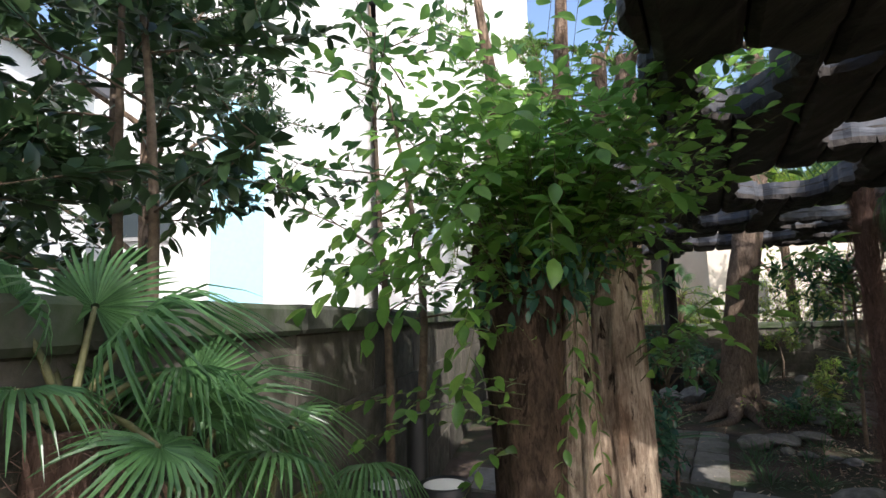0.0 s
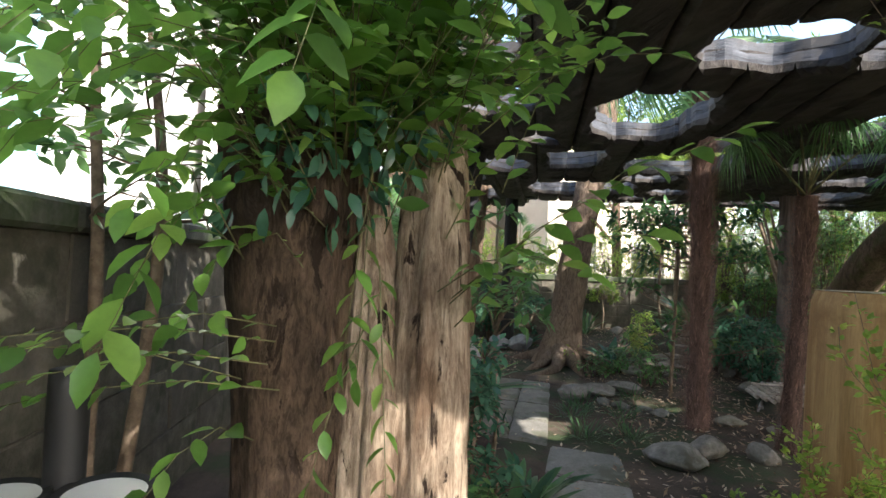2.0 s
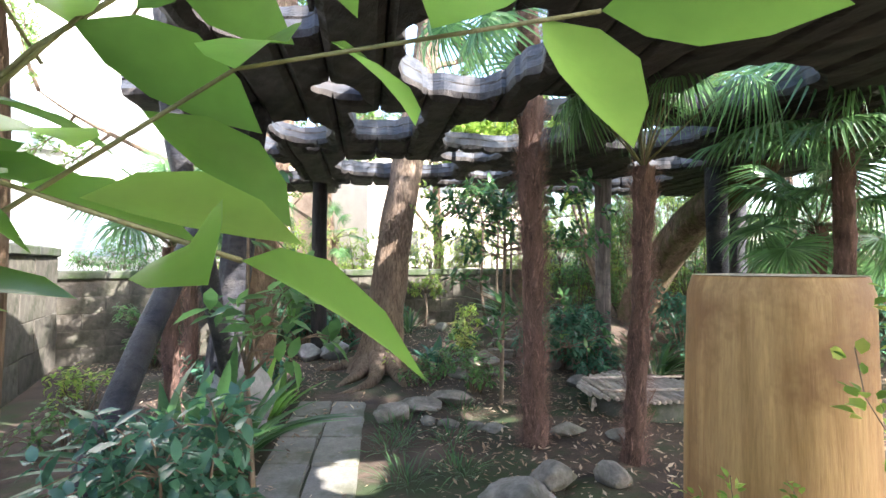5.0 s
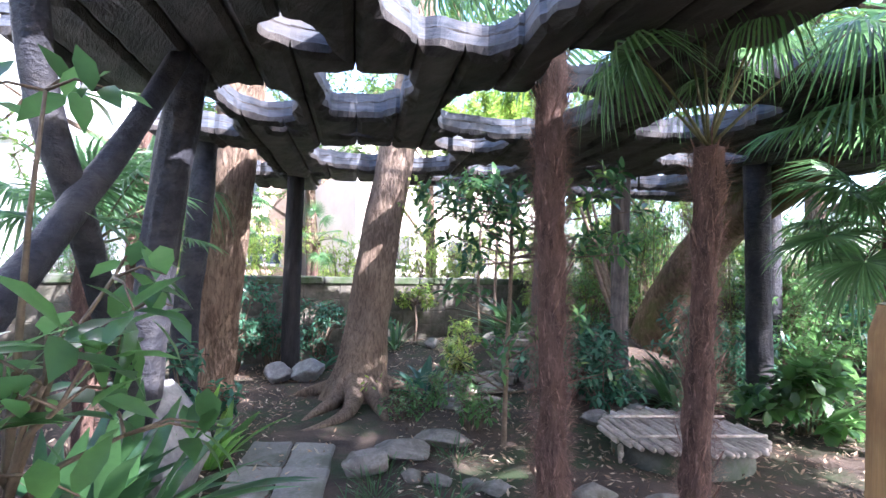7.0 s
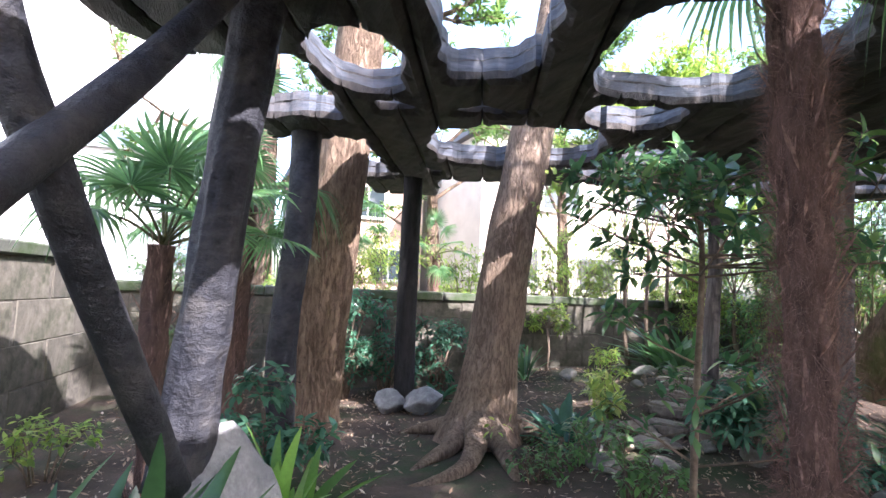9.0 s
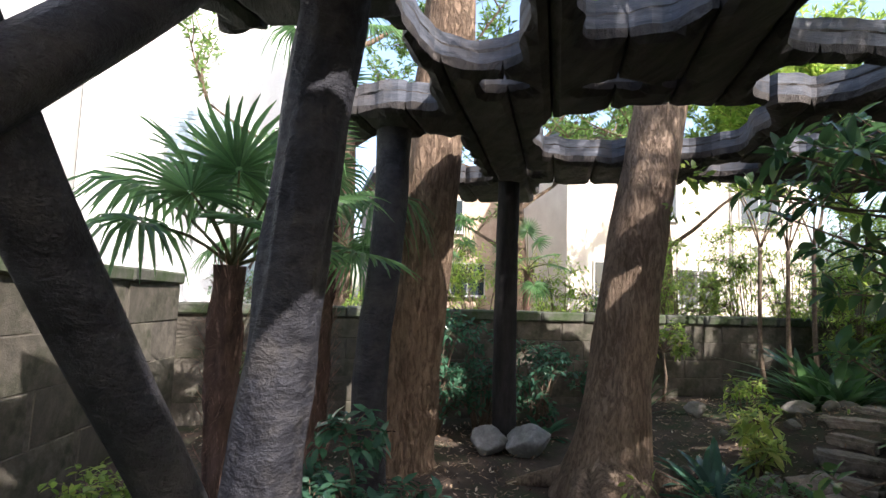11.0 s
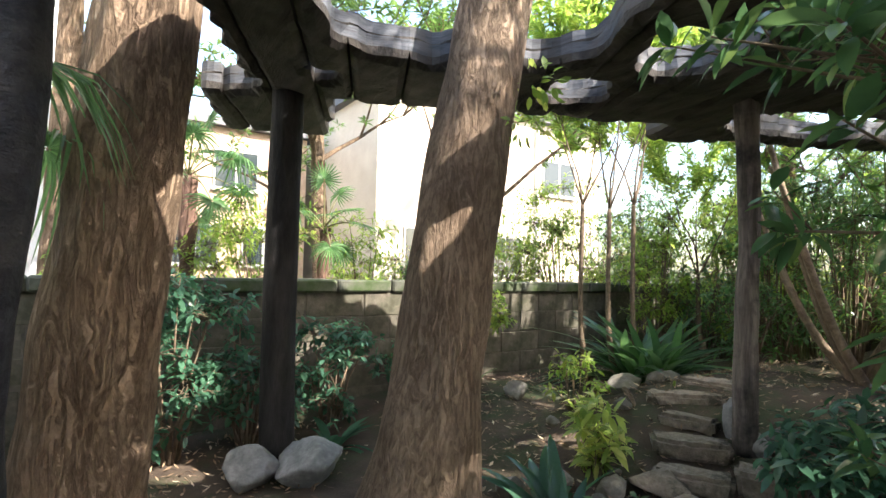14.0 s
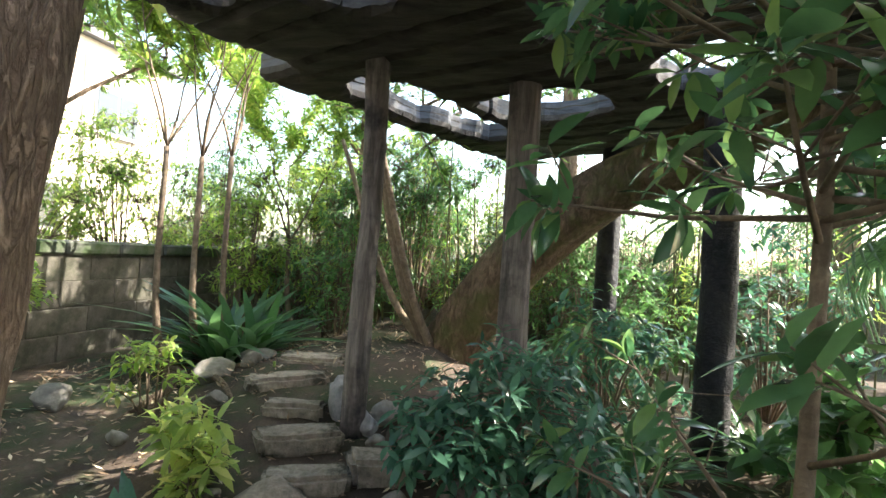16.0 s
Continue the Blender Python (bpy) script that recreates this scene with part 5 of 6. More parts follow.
strap_clump("cast_iron_plant", 8.2, 5.5, 60, 0.7, 0.10, "dark arching strap leaves under the pergola", M_GRASSY, 0.8, 0.9, 0.2)
strap_clump("strap_plant", 1.62, 3.72, 26, 0.52, 0.14, "dark strap-leaved plant beside the paving", M_GRASSY, 0.8, 0.8, 0.1)
strap_clump("strap_plant", 1.95, 4.15, 20, 0.42, 0.16, "dark strap-leaved plant beside the paving", M_GRASSY, 0.8, 0.8, 0.1)
strap_clump("strap_plant", 4.95, 10.65, 16, 0.4, 0.18, "small broad-leaved plant behind the stones", M_LEAF_BLUE, 0.7, 0.8, 0.06)
strap_clump("strap_plant", 6.35, 10.9, 24, 0.7, 0.07, "thin arching strap leaves by the wall", M_GRASSY, 0.9, 0.9, 0.1)
for x, y in ((3.55, 6.25), (3.85, 5.9), (3.30, 6.0), (3.75, 6.55), (4.45, 6.55), (3.1, 5.4), (3.5, 5.3)):
    strap_clump("grass_tuft", x, y, 60, 0.2, 0.05, "low tuft of grassy ground cover", M_GRASSY, 0.9, 0.8, 0.18, "grass tufts")


# ---- shrubs ----
def bush(name, x, y, rx, ry, hgt, leaf, material, label, count=900, wid=0.4, stems=7, clumps=14, whorl=6, steps=3, z=None, low=0.12, group="", droop=0.25):
    """A rounded shrub: woody stems to each clump, leaves set in whorls at the shoot ends."""
    t = empty(name, label, "shrub", group=group)
    base = height(x, y) if z is None else z
    rows, P, D, S = [], [], [], []
    shoots = max(8, count // whorl)
    tops = []
    fork = Vector((x, y, base + hgt * low * 0.8))
    if low >= 0.4:
        g = min(1.0, rx / 0.6)
        rows.append([(x, y, base - 0.03, 0.04 * g), (x + 0.03, y - 0.02, (base + fork.z) / 2, 0.032 * g), (*fork, 0.028 * g)])
    for k in range(clumps):
        a = rnd.uniform(0, 6.283)
        q = math.sqrt(rnd.random())
        h = base + hgt * (low + (0.92 - low) * rnd.random() ** 0.75) * (1 - 0.35 * q * q)
        p = (x + rx * 0.8 * q * math.cos(a), y + ry * 0.8 * q * math.sin(a), h)
        tops.append(p)
        b = (x + 0.06 * math.cos(a), y + 0.06 * math.sin(a), base - 0.03)
        if low >= 0.4:
            b = tuple(fork + Vector((0, 0, rnd.uniform(0, 0.5) * (h - fork.z))))
        m = (b[0] * 0.55 + p[0] * 0.45, b[1] * 0.55 + p[1] * 0.45, b[2] * 0.35 + p[2] * 0.65)
        rows.append([(*b, 0.014 * min(1.0, rx / 0.4)), (*m, 0.009 * min(1.0, rx / 0.4)), (*p, 0.004)])
    rad = 0.30 * (rx + ry) / 2 + 0.08
    for k in range(shoots):
        c = tops[k % clumps]
        v = Vector((rnd.gauss(0, 1), rnd.gauss(0, 1), rnd.gauss(0.35, 0.7))).normalized()
        e = Vector(c) + Vector((v.x, v.y, v.z * 0.8)) * rad * rnd.uniform(0.35, 1.25)
        if e.z < base + 0.05:
            e.z = base + 0.05 + rnd.random() * 0.1
        rows.append([(*c, 0.004), (*(Vector(c).lerp(e, 0.5) + Vector((0, 0, 0.02))), 0.003), (*e, 0.002)])
        ax = (v + Vector((0, 0, 0.5))).normalized()
        s1 = ax.cross(Vector((0.3, 0.9, 0.2))).normalized()
        s2 = ax.cross(s1)
        ph = rnd.uniform(0, 6.28)
        for i in range(whorl):
            aa = ph + 2.4 * i
            o = s1 * math.cos(aa) + s2 * math.sin(aa)
            P.append(tuple(e - ax * 0.012 * i))
            D.append(tuple(o + ax * rnd.uniform(0.1, 0.6)))
            S.append(leaf * rnd.uniform(0.65, 1.15))
    twigs("branchwork", rows, M_TWIG, t, 3 if count > 2000 else 4)
    leaves("foliage", P, D, S, material, t, wid, droop, 0.22, spin=0.25, steps=steps)
    return t


bush("rhododendron", 6.95, 7.55, 0.75, 0.6, 1.05, 0.135, M_LEAF_BLUE, "dense rhododendron bush with dark glossy whorled leaves", 1900, 0.36, clumps=22, whorl=7)
bush("rhododendron", 6.75, 6.95, 0.45, 0.4, 0.75, 0.12, M_LEAF_BLUE, "low rhododendron bush with dark glossy leaves", 500, 0.36, clumps=8, whorl=7)
bush("laurel_bush", 8.6, 6.7, 0.9, 0.7, 1.25, 0.13, M_LEAF_BLUE, "dark leafy bush beneath the mossy trunk", 1100, 0.38)
bush("laurel_bush", 9.9, 6.2, 0.9, 0.9, 1.3, 0.13, M_LEAF, "leafy bush at the far side of the garden", 900, 0.4)
bush("fatsia", 7.75, 5.35, 0.55, 0.5, 0.95, 0.2, M_LEAF, "large-leaved green bush in the shade", 420, 0.62, clumps=10, whorl=8)
bush("evergreen_shrub", 2.70, 8.12, 0.42, 0.36, 0.92, 0.115, M_LEAF_BLUE, "low dark bluish shrub beside the boulder", 620, 0.5, clumps=9, whorl=5)
bush("evergreen_shrub", 2.42, 8.75, 0.3, 0.3, 0.45, 0.10, M_LEAF_BLUE, "low dark bluish shrub beside the boulder", 240, 0.5, clumps=6, whorl=5)
bush("evergreen_shrub", 3.75, 10.95, 0.45, 0.35, 1.75, 0.095, M_LEAF_BLUE, "tall dark bluish shrub in front of the wall", 1300, 0.5, clumps=20, whorl=5)
bush("evergreen_shrub", 5.1, 11.15, 0.5, 0.32, 1.05, 0.09, M_LEAF_BLUE, "dark shrub in front of the back wall", 700, 0.5, clumps=12, whorl=5)
bush("evergreen_shrub", 6.0, 11.2, 0.4, 0.3, 0.8, 0.09, M_LEAF_BLUE, "dark shrub in front of the back wall", 420, 0.5, clumps=10, whorl=5)
bush("evergreen_shrub", 4.35, 11.1, 0.5, 0.32, 1.5, 0.09, M_LEAF_BLUE, "dark bluish shrub in front of the back wall", 1000, 0.5, clumps=16, whorl=5)
bush("evergreen_shrub", 2.1, 10.9, 0.5, 0.4, 1.2, 0.09, M_LEAF, "leafy shrub in the corner of the walls", 700, 0.5, clumps=14, whorl=5)
bush("variegated_shrub", 6.24, 9.06, 0.27, 0.25, 0.58, 0.135, M_LEAF_VARI, "small shrub with yellow-green variegated leaves", 330, 0.36, clumps=10, whorl=7)
bush("small_shrub", 6.95, 9.85, 0.28, 0.26, 0.62, 0.085, M_LEAF_FRESH, "small light green shrub by the steps", 230, 0.42, clumps=10, whorl=5)
bush("small_shrub", 5.35, 8.05, 0.3, 0.25, 0.4, 0.09, M_LEAF, "small leafy shrub by the roots", 230, 0.42, clumps=9, whorl=6)
bush("small_shrub", 5.05, 7.15, 0.36, 0.32, 0.42, 0.095, M_LEAF, "low leafy shrub at the foot of the young tree", 260, 0.42, clumps=8, whorl=6)
bush("small_shrub", 4.62, 7.75, 0.22, 0.2, 0.25, 0.06, M_LEAF, "low ground-covering shrub by the roots", 200, 0.5, clumps=8, whorl=5)
bush("small_shrub", 5.0, 7.95, 0.3, 0.22, 0.28, 0.06, M_LEAF, "low ground-covering shrub by the roots", 260, 0.5, clumps=8, whorl=5)
bush("maple_shrub", 7.0, 11.35, 0.4, 0.25, 1.15, 0.09, M_LEAF_FRESH, "bright light green shrub against the wall", 420, 0.5, clumps=8, whorl=6, low=0.7)
bush("evergreen_shrub", 10.4, 10.7, 0.7, 0.5, 1.7, 0.09, M_LEAF, "dense green shrub against the wall", 900, 0.45, clumps=16, whorl=5)
bush("evergreen_shrub", 9.5, 9.6, 0.5, 0.4, 1.3, 0.09, M_LEAF, "leafy shrub beside the mossy trunk", 600, 0.45, clumps=14, whorl=5)
bush("evergreen_shrub", 11.4, 8.6, 0.9, 0.9, 2.0, 0.10, M_LEAF, "tall leafy shrub at the end of the garden", 1100, 0.45, clumps=18, whorl=5)
bush("evergreen_shrub", 11.6, 6.4, 0.9, 0.9, 2.2, 0.10, M_LEAF, "tall leafy shrub at the end of the garden", 1100, 0.45, clumps=18, whorl=5)
bush("evergreen_shrub", 11.4, 4.2, 0.9, 0.9, 2.0, 0.10, M_LEAF, "tall leafy shrub at the end of the garden", 1100, 0.45, clumps=18, whorl=5)
bush("evergreen_shrub", 9.4, 3.0, 0.9, 0.9, 1.8, 0.10, M_LEAF, "leafy shrub in the shade of the pergola", 900, 0.45, clumps=16, whorl=5)
bush("evergreen_shrub", 9.7, 5.0, 0.8, 0.8, 2.2, 0.11, M_LEAF_BLUE, "tall dark leafy shrub under the pergola edge", 1300, 0.45, clumps=22, whorl=5)
bush("evergreen_shrub", 10.4, 6.7, 0.8, 0.8, 2.4, 0.11, M_LEAF, "tall leafy shrub beyond the pergola posts", 1300, 0.45, clumps=22, whorl=5)
bush("evergreen_shrub", 1.35, 5.6, 0.3, 0.3, 0.45, 0.08, M_LEAF, "low shrub at the foot of the brace", 240, 0.5, clumps=8, whorl=5)
bush("evergreen_shrub", 1.25, 8.6, 0.3, 0.3, 0.5, 0.08, M_LEAF_FRESH, "low sunlit shrub at the foot of the wall", 260, 0.5, clumps=8, whorl=5)
bush("evergreen_shrub", 1.15, 7.4, 0.3, 0.3, 0.4, 0.08, M_LEAF, "low shrub at the foot of the wall", 200, 0.5, clumps=8, whorl=5)
bush("evergreen_shrub", 1.45, 4.05, 0.32, 0.34, 1.2, 0.085, M_LEAF_BLUE, "leafy dark shrub beside the paved path", 1100, 0.45, clumps=16, whorl=6)
bush("evergreen_shrub", 1.74, 4.30, 0.26, 0.26, 2.2, 0.13, M_LEAF, "slender upright shrub with glossy leaves beside the path", 120, 0.45, clumps=8, whorl=5, low=0.6)
bush("evergreen_shrub", 1.36, 4.62, 0.3, 0.3, 1.0, 0.085, M_LEAF_BLUE, "leafy dark shrub beside the paved path", 800, 0.45, clumps=14, whorl=6)
bush("evergreen_shrub", 1.30, 3.62, 0.22, 0.24, 0.55, 0.075, M_LEAF, "leafy shrub at the foot of the stump", 320, 0.45, clumps=10, whorl=6)
bush("evergreen_shrub", -1.02, 3.3, 0.4, 0.4, 1.9, 0.09, M_LEAF_SHADE, "leafy shrub with shade-darkened leaves against the garden wall", 900, 0.5, clumps=16, whorl=5)
bush("evergreen_shrub", -1.55, 2.75, 0.45, 0.45, 2.0, 0.09, M_LEAF_SHADE, "leafy shrub with shade-darkened leaves against the garden wall", 900, 0.5, clumps=16, whorl=5)
bush("evergreen_shrub", -0.5, 5.9, 0.4, 0.5, 0.9, 0.08, M_LEAF, "shaded shrub at the foot of the wall", 420, 0.45, clumps=10, whorl=5)


# ---- the young broad-leaved tree beside the palm ----
def young_tree(x, y):
    t = empty("young_tree", "young tree with whorls of large glossy green leaves", "tree")
    limb("stem", [(x, y, -0.05, 0.024), (x + 0.02, y, 0.8, 0.021), (x + 0.04, y - 0.02, 1.66, 0.017), (x + 0.03, y, 2.3, 0.010)], M_TWIG, t, 6, 9, 0.12, 9)
    rows, P, D, S = [], [], [], []
    for k in range(38):
        h = rnd.choice((0.45, 0.75, 1.05)) if k < 6 else rnd.uniform(1.55, 2.3)
        a = 2.4 * k + rnd.uniform(-0.3, 0.3)
        L = rnd.uniform(0.55, 1.25) * (1.0 if h < 2.1 else 0.85)
        if math.cos(a) * -0.85 + math.sin(a) * 0.5 > 0.2:
            L *= 0.75
        s = Vector((x + 0.03, y - 0.01, h))
        e = s + Vector((math.cos(a) * L, math.sin(a) * L, rnd.uniform(0.0, 0.38)))
        m = s.lerp(e, 0.5) + Vector((0, 0, -0.02))
        rows.append([(*s, 0.009), (*m, 0.006), (*e, 0.003)])
        ends = [(m, e)] + [(s, e)]
        for j in range(4):
            b = s.lerp(e, rnd.uniform(0.35, 0.85))
            f = b + Vector((rnd.gauss(0, 0.13), rnd.gauss(0, 0.13), rnd.uniform(0.0, 0.16)))
            rows.append([(*b, 0.004), (*b.lerp(f, 0.5), 0.003), (*f, 0.002)])
            ends.append((b, f))
        for b, f in ends:
            ax = ((f - b).normalized() + Vector((0, 0, 0.3))).normalized()
            s1 = ax.cross(Vector((0.2, 0.1, 0.95))).normalized()
            s2 = ax.cross(s1)
            ph = rnd.uniform(0, 6)
            for i in range(rnd.randint(5, 8)):
                aa = ph + 2.4 * i
                P.append(tuple(f - ax * 0.012 * i))
                D.append(tuple(s1 * math.cos(aa) + s2 * math.sin(aa) + ax * rnd.uniform(0.1, 0.7)))
                S.append(0.13 * rnd.uniform(0.65, 1.15))
    twigs("branchwork", rows, M_TWIG, t, 6)
    leaves("foliage", P, D, S, M_LEAF_GLOSS, t, 0.36, 0.3, 0.2, spin=0.25, steps=4)


young_tree(5.0, 6.63)


# ---- bamboo and stems at the far right ----
def bamboo_stand(x, y, n, hgt):
    t = empty("bamboo_clump", "clump of thin green bamboo culms with narrow leaves", "bamboo", group="bamboo screen")
    rows, P, D, S = [], [], [], []
    for k in range(n):
        bx, by = x + rnd.gauss(0, 0.3), y + rnd.gauss(0, 0.3)
        h = hgt * rnd.uniform(0.7, 1.1)
        dx, dy = rnd.gauss(0, 0.2), rnd.gauss(0, 0.2)
        rows.append([(bx, by, -0.05, 0.014), (bx + dx * 0.3, by + dy * 0.3, h * 0.5, 0.011), (bx + dx, by + dy, h, 0.004)])
        for i in range(70):
            f = rnd.uniform(0.3, 1.0)
            a = rnd.uniform(0, 6.28)
            P.append((bx + dx * f * f + 0.22 * math.cos(a) * rnd.random(), by + dy * f * f + 0.22 * math.sin(a) * rnd.random(), h * f))
            D.append((math.cos(a), math.sin(a), rnd.uniform(-0.8, 0.2)))
            S.append(rnd.uniform(0.09, 0.17))
    for r in rows:
        limb("culm", r, M_STEM, t, 3, 6)
    leaves("foliage", P, D, S, M_LEAF_FRESH, t, 0.16, 0.3, 0.2, steps=2)


for x, y in ((10.6, 7.6), (11.2, 5.4), (10.2, 8.6), (11.6, 10.2), (10.9, 9.3), (10.4, 4.0), (12.6, 8.6), (12.4, 5.2), (9.0, 2.0)):
    bamboo_stand(x, y, 7, 3.0)


# ---- foliage behind the walls ----
for k, (x, y, r, h, m) in enumerate(((1.8, 13.2, 0.9, 2.4, M_LEAF), (3.4, 12.9, 0.8, 2.1, M_LEAF_FRESH), (4.9, 12.9, 0.9, 2.5, M_LEAF_FRESH), (6.3, 13.0, 0.9, 2.2, M_LEAF_FRESH), (7.6, 13.4, 0.8, 1.9, M_LEAF), (9.0, 13.0, 0.8, 2.1, M_LEAF_FRESH), (10.6, 12.7, 1.0, 3.2, M_LEAF_FRESH), (9.6, 12.6, 1.0, 3.4, M_LEAF_FRESH), (11.3, 12.4, 1.0, 3.8, M_LEAF), (8.2, 12.7, 0.9, 2.6, M_LEAF_FRESH), (12.7, 10.2, 0.8, 4.0, M_LEAF_FRESH), (12.8, 8.2, 0.8, 4.0, M_LEAF), (10.2, 9.6, 0.6, 2.4, M_LEAF), (12.0, 12.9, 1.1, 3.6, M_LEAF), (11.6, 11.0, 0.8, 3.4, M_LEAF_FRESH), (10.7, 10.2, 0.6, 3.2, M_LEAF_FRESH), (9.7, 10.9, 0.5, 2.9, M_LEAF_FRESH), (10.4, 8.9, 0.6, 3.0, M_LEAF), (12.2, 9.4, 0.9, 3.6, M_LEAF_FRESH), (11.0, 7.0, 0.7, 3.0, M_LEAF), (12.3, 6.0, 0.9, 3.4, M_LEAF), (12.3, 7.6, 0.9, 3.6, M_LEAF_FRESH))):
    bush("hedge_shrub", x, y, r, 0.6, h, 0.11, m, "sunlit leafy shrub behind the back wall", 2900, 0.47, clumps=34, whorl=5, steps=2, low=0.15)
for x, y, h in ((13.0, 3.4, 3.8), (12.9, 5.2, 4.0), (13.0, 6.8, 3.8), (12.9, 9.2, 4.0), (12.8, 11.0, 4.0), (11.9, 2.0, 3.6), (10.2, 1.4, 3.6)):
    bush("hedge_shrub", x, y, 0.8, 0.9, h, 0.12, M_LEAF, "tall dense green shrub closing the far end of the garden", 4200, 0.5, clumps=46, whorl=5, steps=2, low=0.06)
def slender_tree(x, y, hgt, r0, label, seed, leaf, per, material, lean=(0.1, 0.1)):
    """Thin bare stems that carry airy layered branches of broad leaves."""
    t = empty("slender_tree", label, "tree", group="slender trees by the wall")
    r = random.Random(seed)
    rows, tips = [], []
    for q in range(2):
        ox, oy = q * r.uniform(0.1, 0.25), q * r.uniform(-0.2, 0.2)
        top = (x + ox + lean[0] * (1 + q), y + oy + lean[1], hgt * (1 - 0.15 * q))
        limb("trunk", [(x + ox * 0.3, y + oy * 0.3, -0.08, r0 * 1.2), (x + ox, y + oy, 1.4, r0), (x + ox + lean[0] * 0.5, y + oy + lean[1] * 0.5, hgt * 0.6, r0 * 0.7), (*top, r0 * 0.3)], M_TWIG, t, 6, 10, 0.15, 6, seed + q)
        for k in range(9):
            f = 0.42 + 0.06 * k
            a = k * 2.4 + seed + q
            branchy((x + ox + lean[0] * f, y + oy + lean[1] * f, hgt * f), (math.cos(a), math.sin(a), 0.25), r.uniform(0.5, 0.85), r0 * 0.3, 1, rows, tips, 0.6, 0.05, 3)
    twigs("branch", rows, M_TWIG, t, 4)
    leaves_at("foliage", tips, per, leaf, material, t, spread=1.1, width=0.5, steps=3)


# M_LEAF_SHADE carries the backlit darkness of these crowns in its colour
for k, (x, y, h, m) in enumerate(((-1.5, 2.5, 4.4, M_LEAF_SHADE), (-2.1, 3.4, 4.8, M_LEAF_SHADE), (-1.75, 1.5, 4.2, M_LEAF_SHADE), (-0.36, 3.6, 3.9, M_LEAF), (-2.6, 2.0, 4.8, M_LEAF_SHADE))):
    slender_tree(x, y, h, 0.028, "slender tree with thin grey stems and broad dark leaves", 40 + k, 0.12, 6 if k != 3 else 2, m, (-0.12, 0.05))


# ---- fern fronds by the fixture ----
fern = empty("fern", "small fern with paired leaflets by the wall", "fern")
rows, P, D, S = [], [], [], []
for b, e in (((0.25, 3.0, 0.5), (-0.12, 2.62, 0.62)), ((0.22, 2.95, 0.35), (-0.1, 2.5, 0.42)), ((0.2, 2.98, 0.2), (0.0, 2.45, 0.3))):
    c = bow(b, e, 0.08)
    rows.append([(*p, 0.003) for p in c])
    pts = spline([(*p, 0.003) for p in c], 7)
    for p0, p1 in zip(pts[:-1], pts[1:]):
        d = (Vector(p1[:3]) - Vector(p0[:3])).normalized()
        s = d.cross(Vector((0, 0, 1))).normalized()
        for sg in (-1, 1):
            P.append(tuple(p1[:3]))
            D.append(tuple(d * 0.4 + s * sg))
            S.append(0.05)
twigs("stalk", rows, M_STEM, fern, 5)
leaves("frond_foliage", P, D, S, M_LEAF, fern, 0.28, 0.1, 0.2, spin=0.1, steps=2)


# ---- houses beyond the walls ----
def box_part(name, lo, hi, material, parent, label=""):
    bm = bmesh.new()
    c = [(a + b) / 2 for a, b in zip(lo, hi)]
    bmesh.ops.create_cube(bm, size=1, matrix=Matrix.Translation(c) @ Matrix.Diagonal((*[b - a for a, b in zip(lo, hi)], 1)))
    return part(name, bm, material, parent, label, False)


def house(x0, y0, x1, y1, hgt, material, label, windows, roof=True, shutter=None):
    h = empty("house", label, "house")
    box_part("wall", (x0, y0, -0.1), (x1, y1, hgt), material, h)
    box_part("roof", (x0 - 0.25, y0 - 0.25, hgt + 0.003), (x1 + 0.25, y1 + 0.25, hgt + 0.22), M_ROOF, h)
    for wx, wz, ww, wh, kind in windows:
        w = box_part("window", (wx - ww / 2, y0 - 0.05, wz), (wx + ww / 2, y0 - 0.004, wz + wh), M_FRAME, h)
        if kind == "shutter":
            nsl = int(wh / 0.09)
            for k in range(nsl):
                box_part("slat", (wx - ww / 2 + 0.05, y0 - 0.07 + 0.004 * (k % 2), wz + 0.04 + k * (wh - 0.08) / nsl), (wx + ww / 2 - 0.05, y0 - 0.052, wz + 0.04 + (k + 0.86) * (wh - 0.08) / nsl), M_SHUTTER, w)
        else:
            for s in (0, 1):
                box_part("pane", (wx - ww / 2 + 0.05 + s * ww / 2 - 0.01 * s, y0 - 0.062, wz + 0.05), (wx - 0.03 + s * ww / 2 - 0.01 * s, y0 - 0.052, wz + wh - 0.05), M_GLASS, w)
        box_part("sill", (wx - ww / 2 - 0.05, y0 - 0.12, wz - 0.06), (wx + ww / 2 + 0.05, y0 - 0.003, wz - 0.003), M_FRAME, w)
    return h


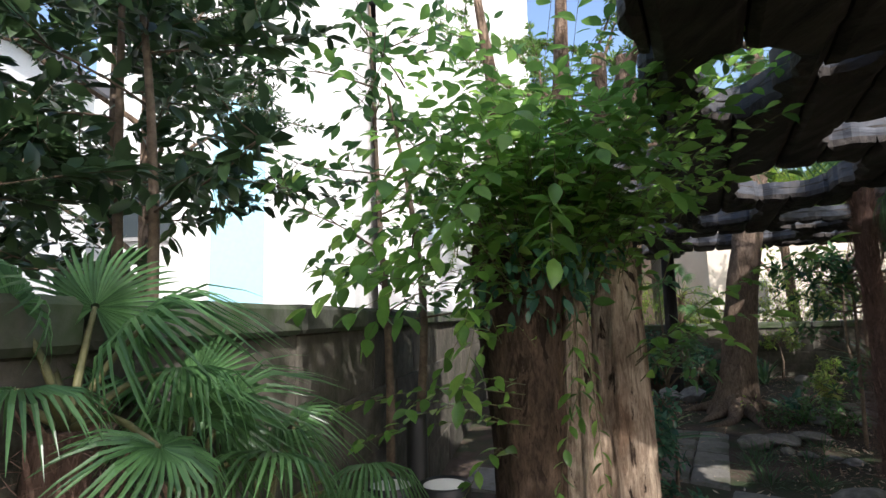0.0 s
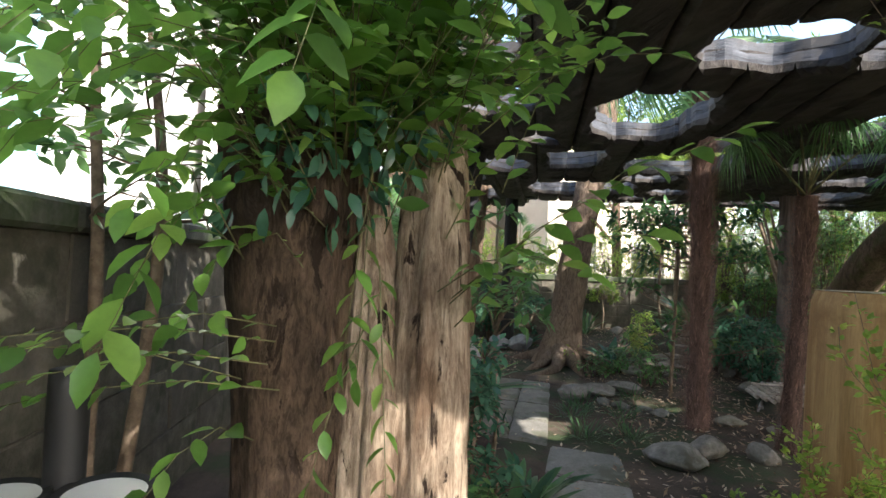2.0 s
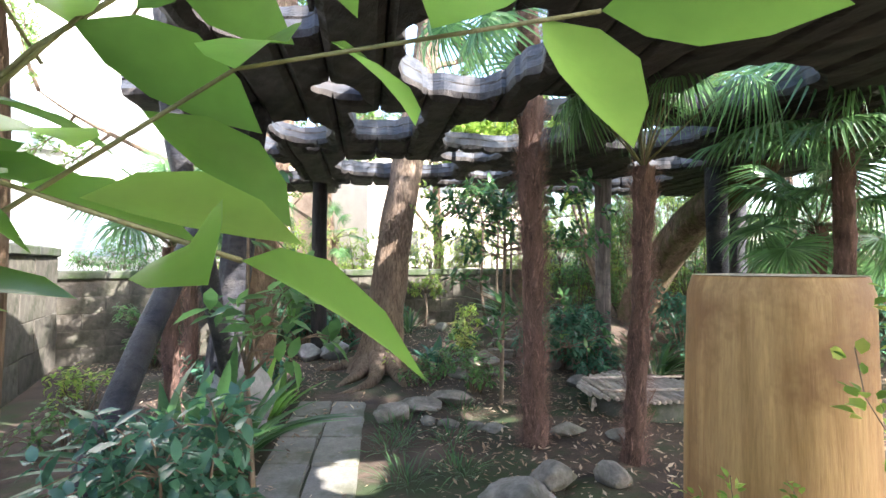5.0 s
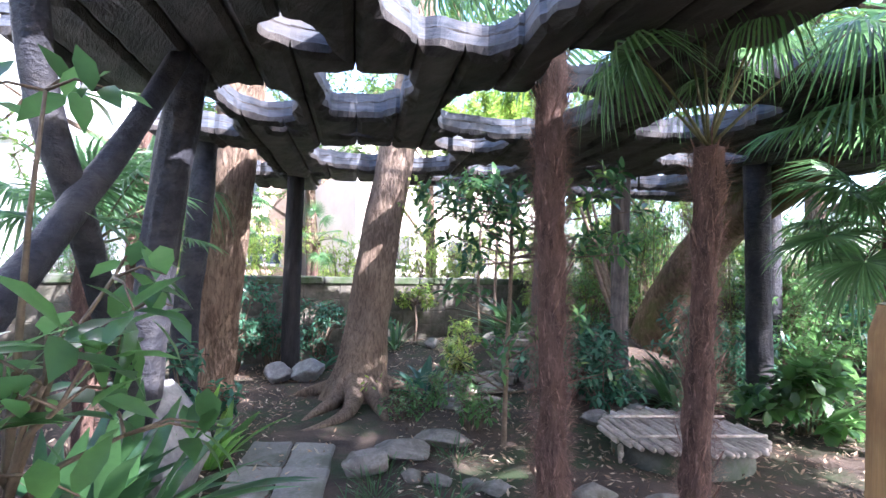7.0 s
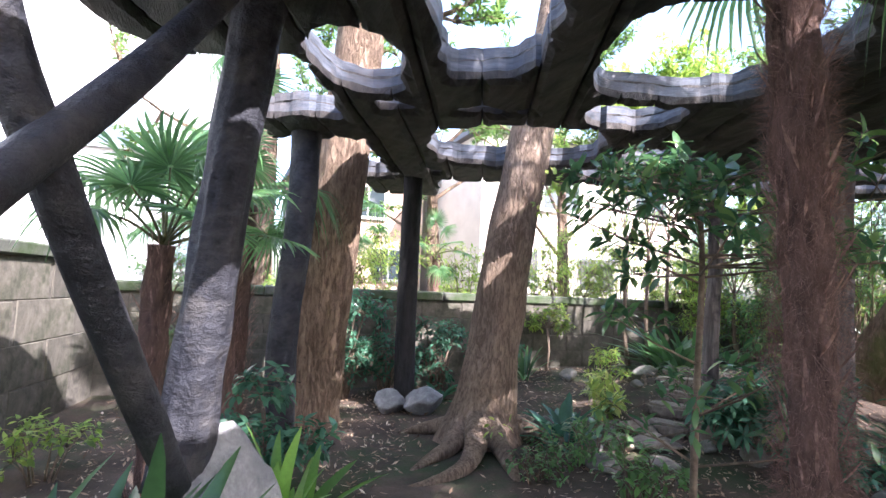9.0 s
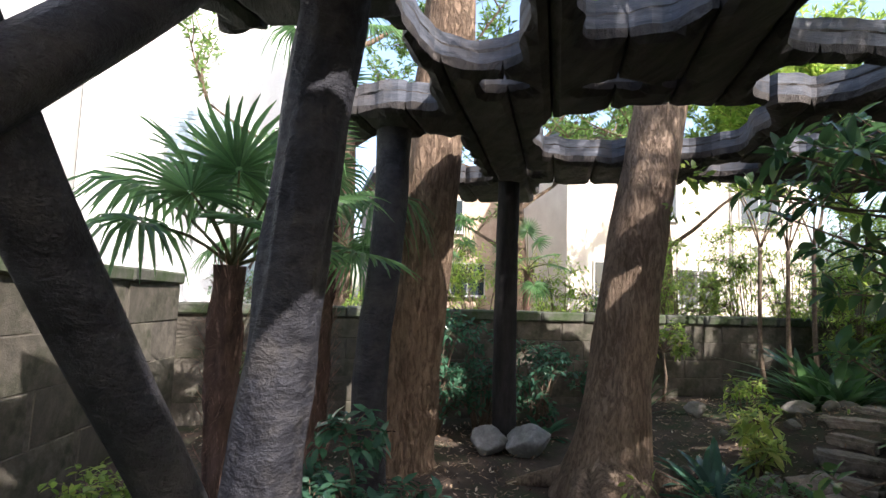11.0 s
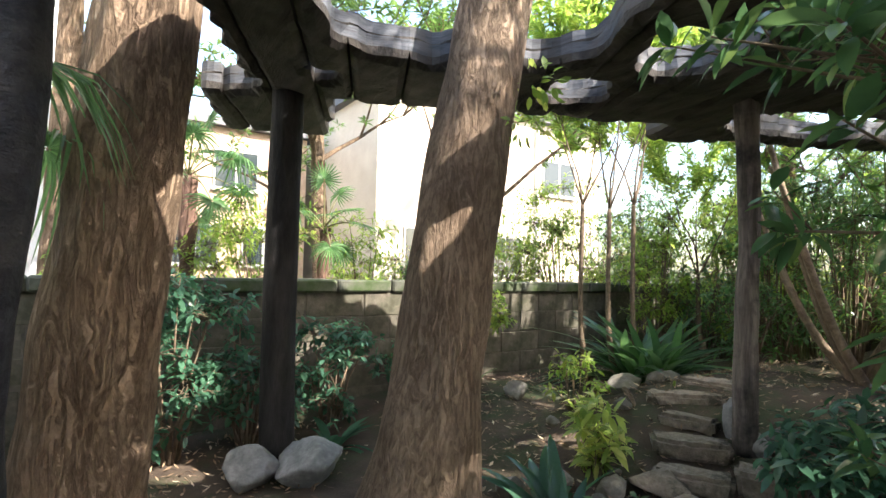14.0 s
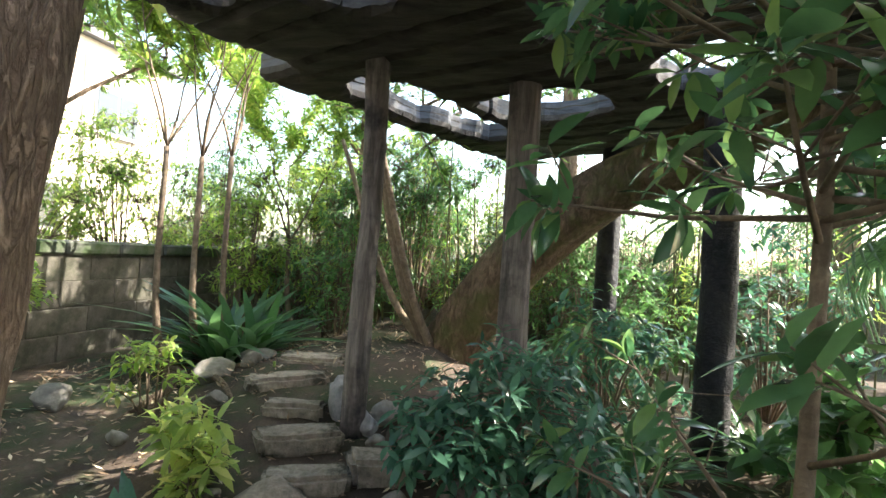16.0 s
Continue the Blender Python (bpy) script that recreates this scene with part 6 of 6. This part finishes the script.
house(-9.0, 13.5, -2.2, 21.0, 12.0, M_WHITE, "white rendered house behind the garden wall", [(-7.6, 3.8, 1.6, 1.2, "glass")])
house(-1.9, 16.0, 2.9, 22.0, 12.5, M_WHITE, "white house with grey-blue window shutters", [(1.75, 1.6, 1.4, 1.1, "shutter"), (0.2, 3.9, 1.3, 1.1, "shutter")])
hs = house(9.2, 18.5, 17.5, 26.0, 6.2, M_CREAM, "cream house with a downpipe beyond the back wall", [(10.6, 1.7, 1.2, 1.0, "glass"), (13.4, 1.5, 1.4, 1.1, "glass"), (12.0, 4.0, 1.4, 1.1, "glass"), (15.6, 4.0, 1.4, 1.1, "glass")])
limb("downpipe", [(14.6, 18.42, 0.0, 0.04), (14.6, 18.42, 3.0, 0.04), (14.6, 18.42, 6.0, 0.04)], M_FRAME, hs, 2, 10)
house(4.4, 22.0, 8.6, 28.0, 5.4, M_BRICKWALL, "tan tiled house in the distance", [(5.6, 1.6, 1.2, 1.1, "glass"), (7.4, 1.6, 1.2, 1.1, "glass"), (6.6, 3.7, 1.2, 1.1, "glass")])
house(-16.0, 3.0, -8.0, 12.0, 7.0, M_WHITE, "white house beside the garden", [(-10.0, 1.5, 1.6, 1.2, "glass"), (-13.0, 4.0, 1.6, 1.2, "glass")])
panel = box_part("site_panel", (-5.6, 12.9, 0.0), (-4.3, 12.94, 7.2), M_BLUESHEET, None)
tagged(panel, "pale blue translucent site sheeting hung before the house", "site panel")


# ---- fallen leaves ----
n = 15000
px, py = rng.uniform(1.2, 10.5, n), rng.uniform(3.2, 11.4, n)
keep = ~((np.abs((px - 2.62) * 0.887 - (py - 5.2) * 0.462) < 0.5) & (rng.random(n) < 0.85))
px, py = px[keep], py[keep]
pz = np.array([height(a, b) + 0.02 for a, b in zip(px, py)])
dd = np.stack([rng.normal(0, 1, len(px)), rng.normal(0, 1, len(px)), rng.normal(0.05, 0.16, len(px))], 1)
lit = leaves("leaf_litter", np.stack([px, py, pz], 1), dd, rng.uniform(0.03, 0.08, len(px)), M_LITTER, None, 0.5, -0.2, 0.3, spin=0.25, steps=2)
tagged(lit, "brown and tan fallen leaves scattered over the soil", "leaf litter", kind="stuff")

# ---- yellow marker by the steps ----
tagged(limb("garden_marker", [(7.62, 9.30, 0.30, 0.010), (7.63, 9.31, 0.42, 0.014), (7.63, 9.31, 0.54, 0.011)], M_LEAF_VARI, None, 3, 8), "small upright yellow marker beside the stone steps", "marker")
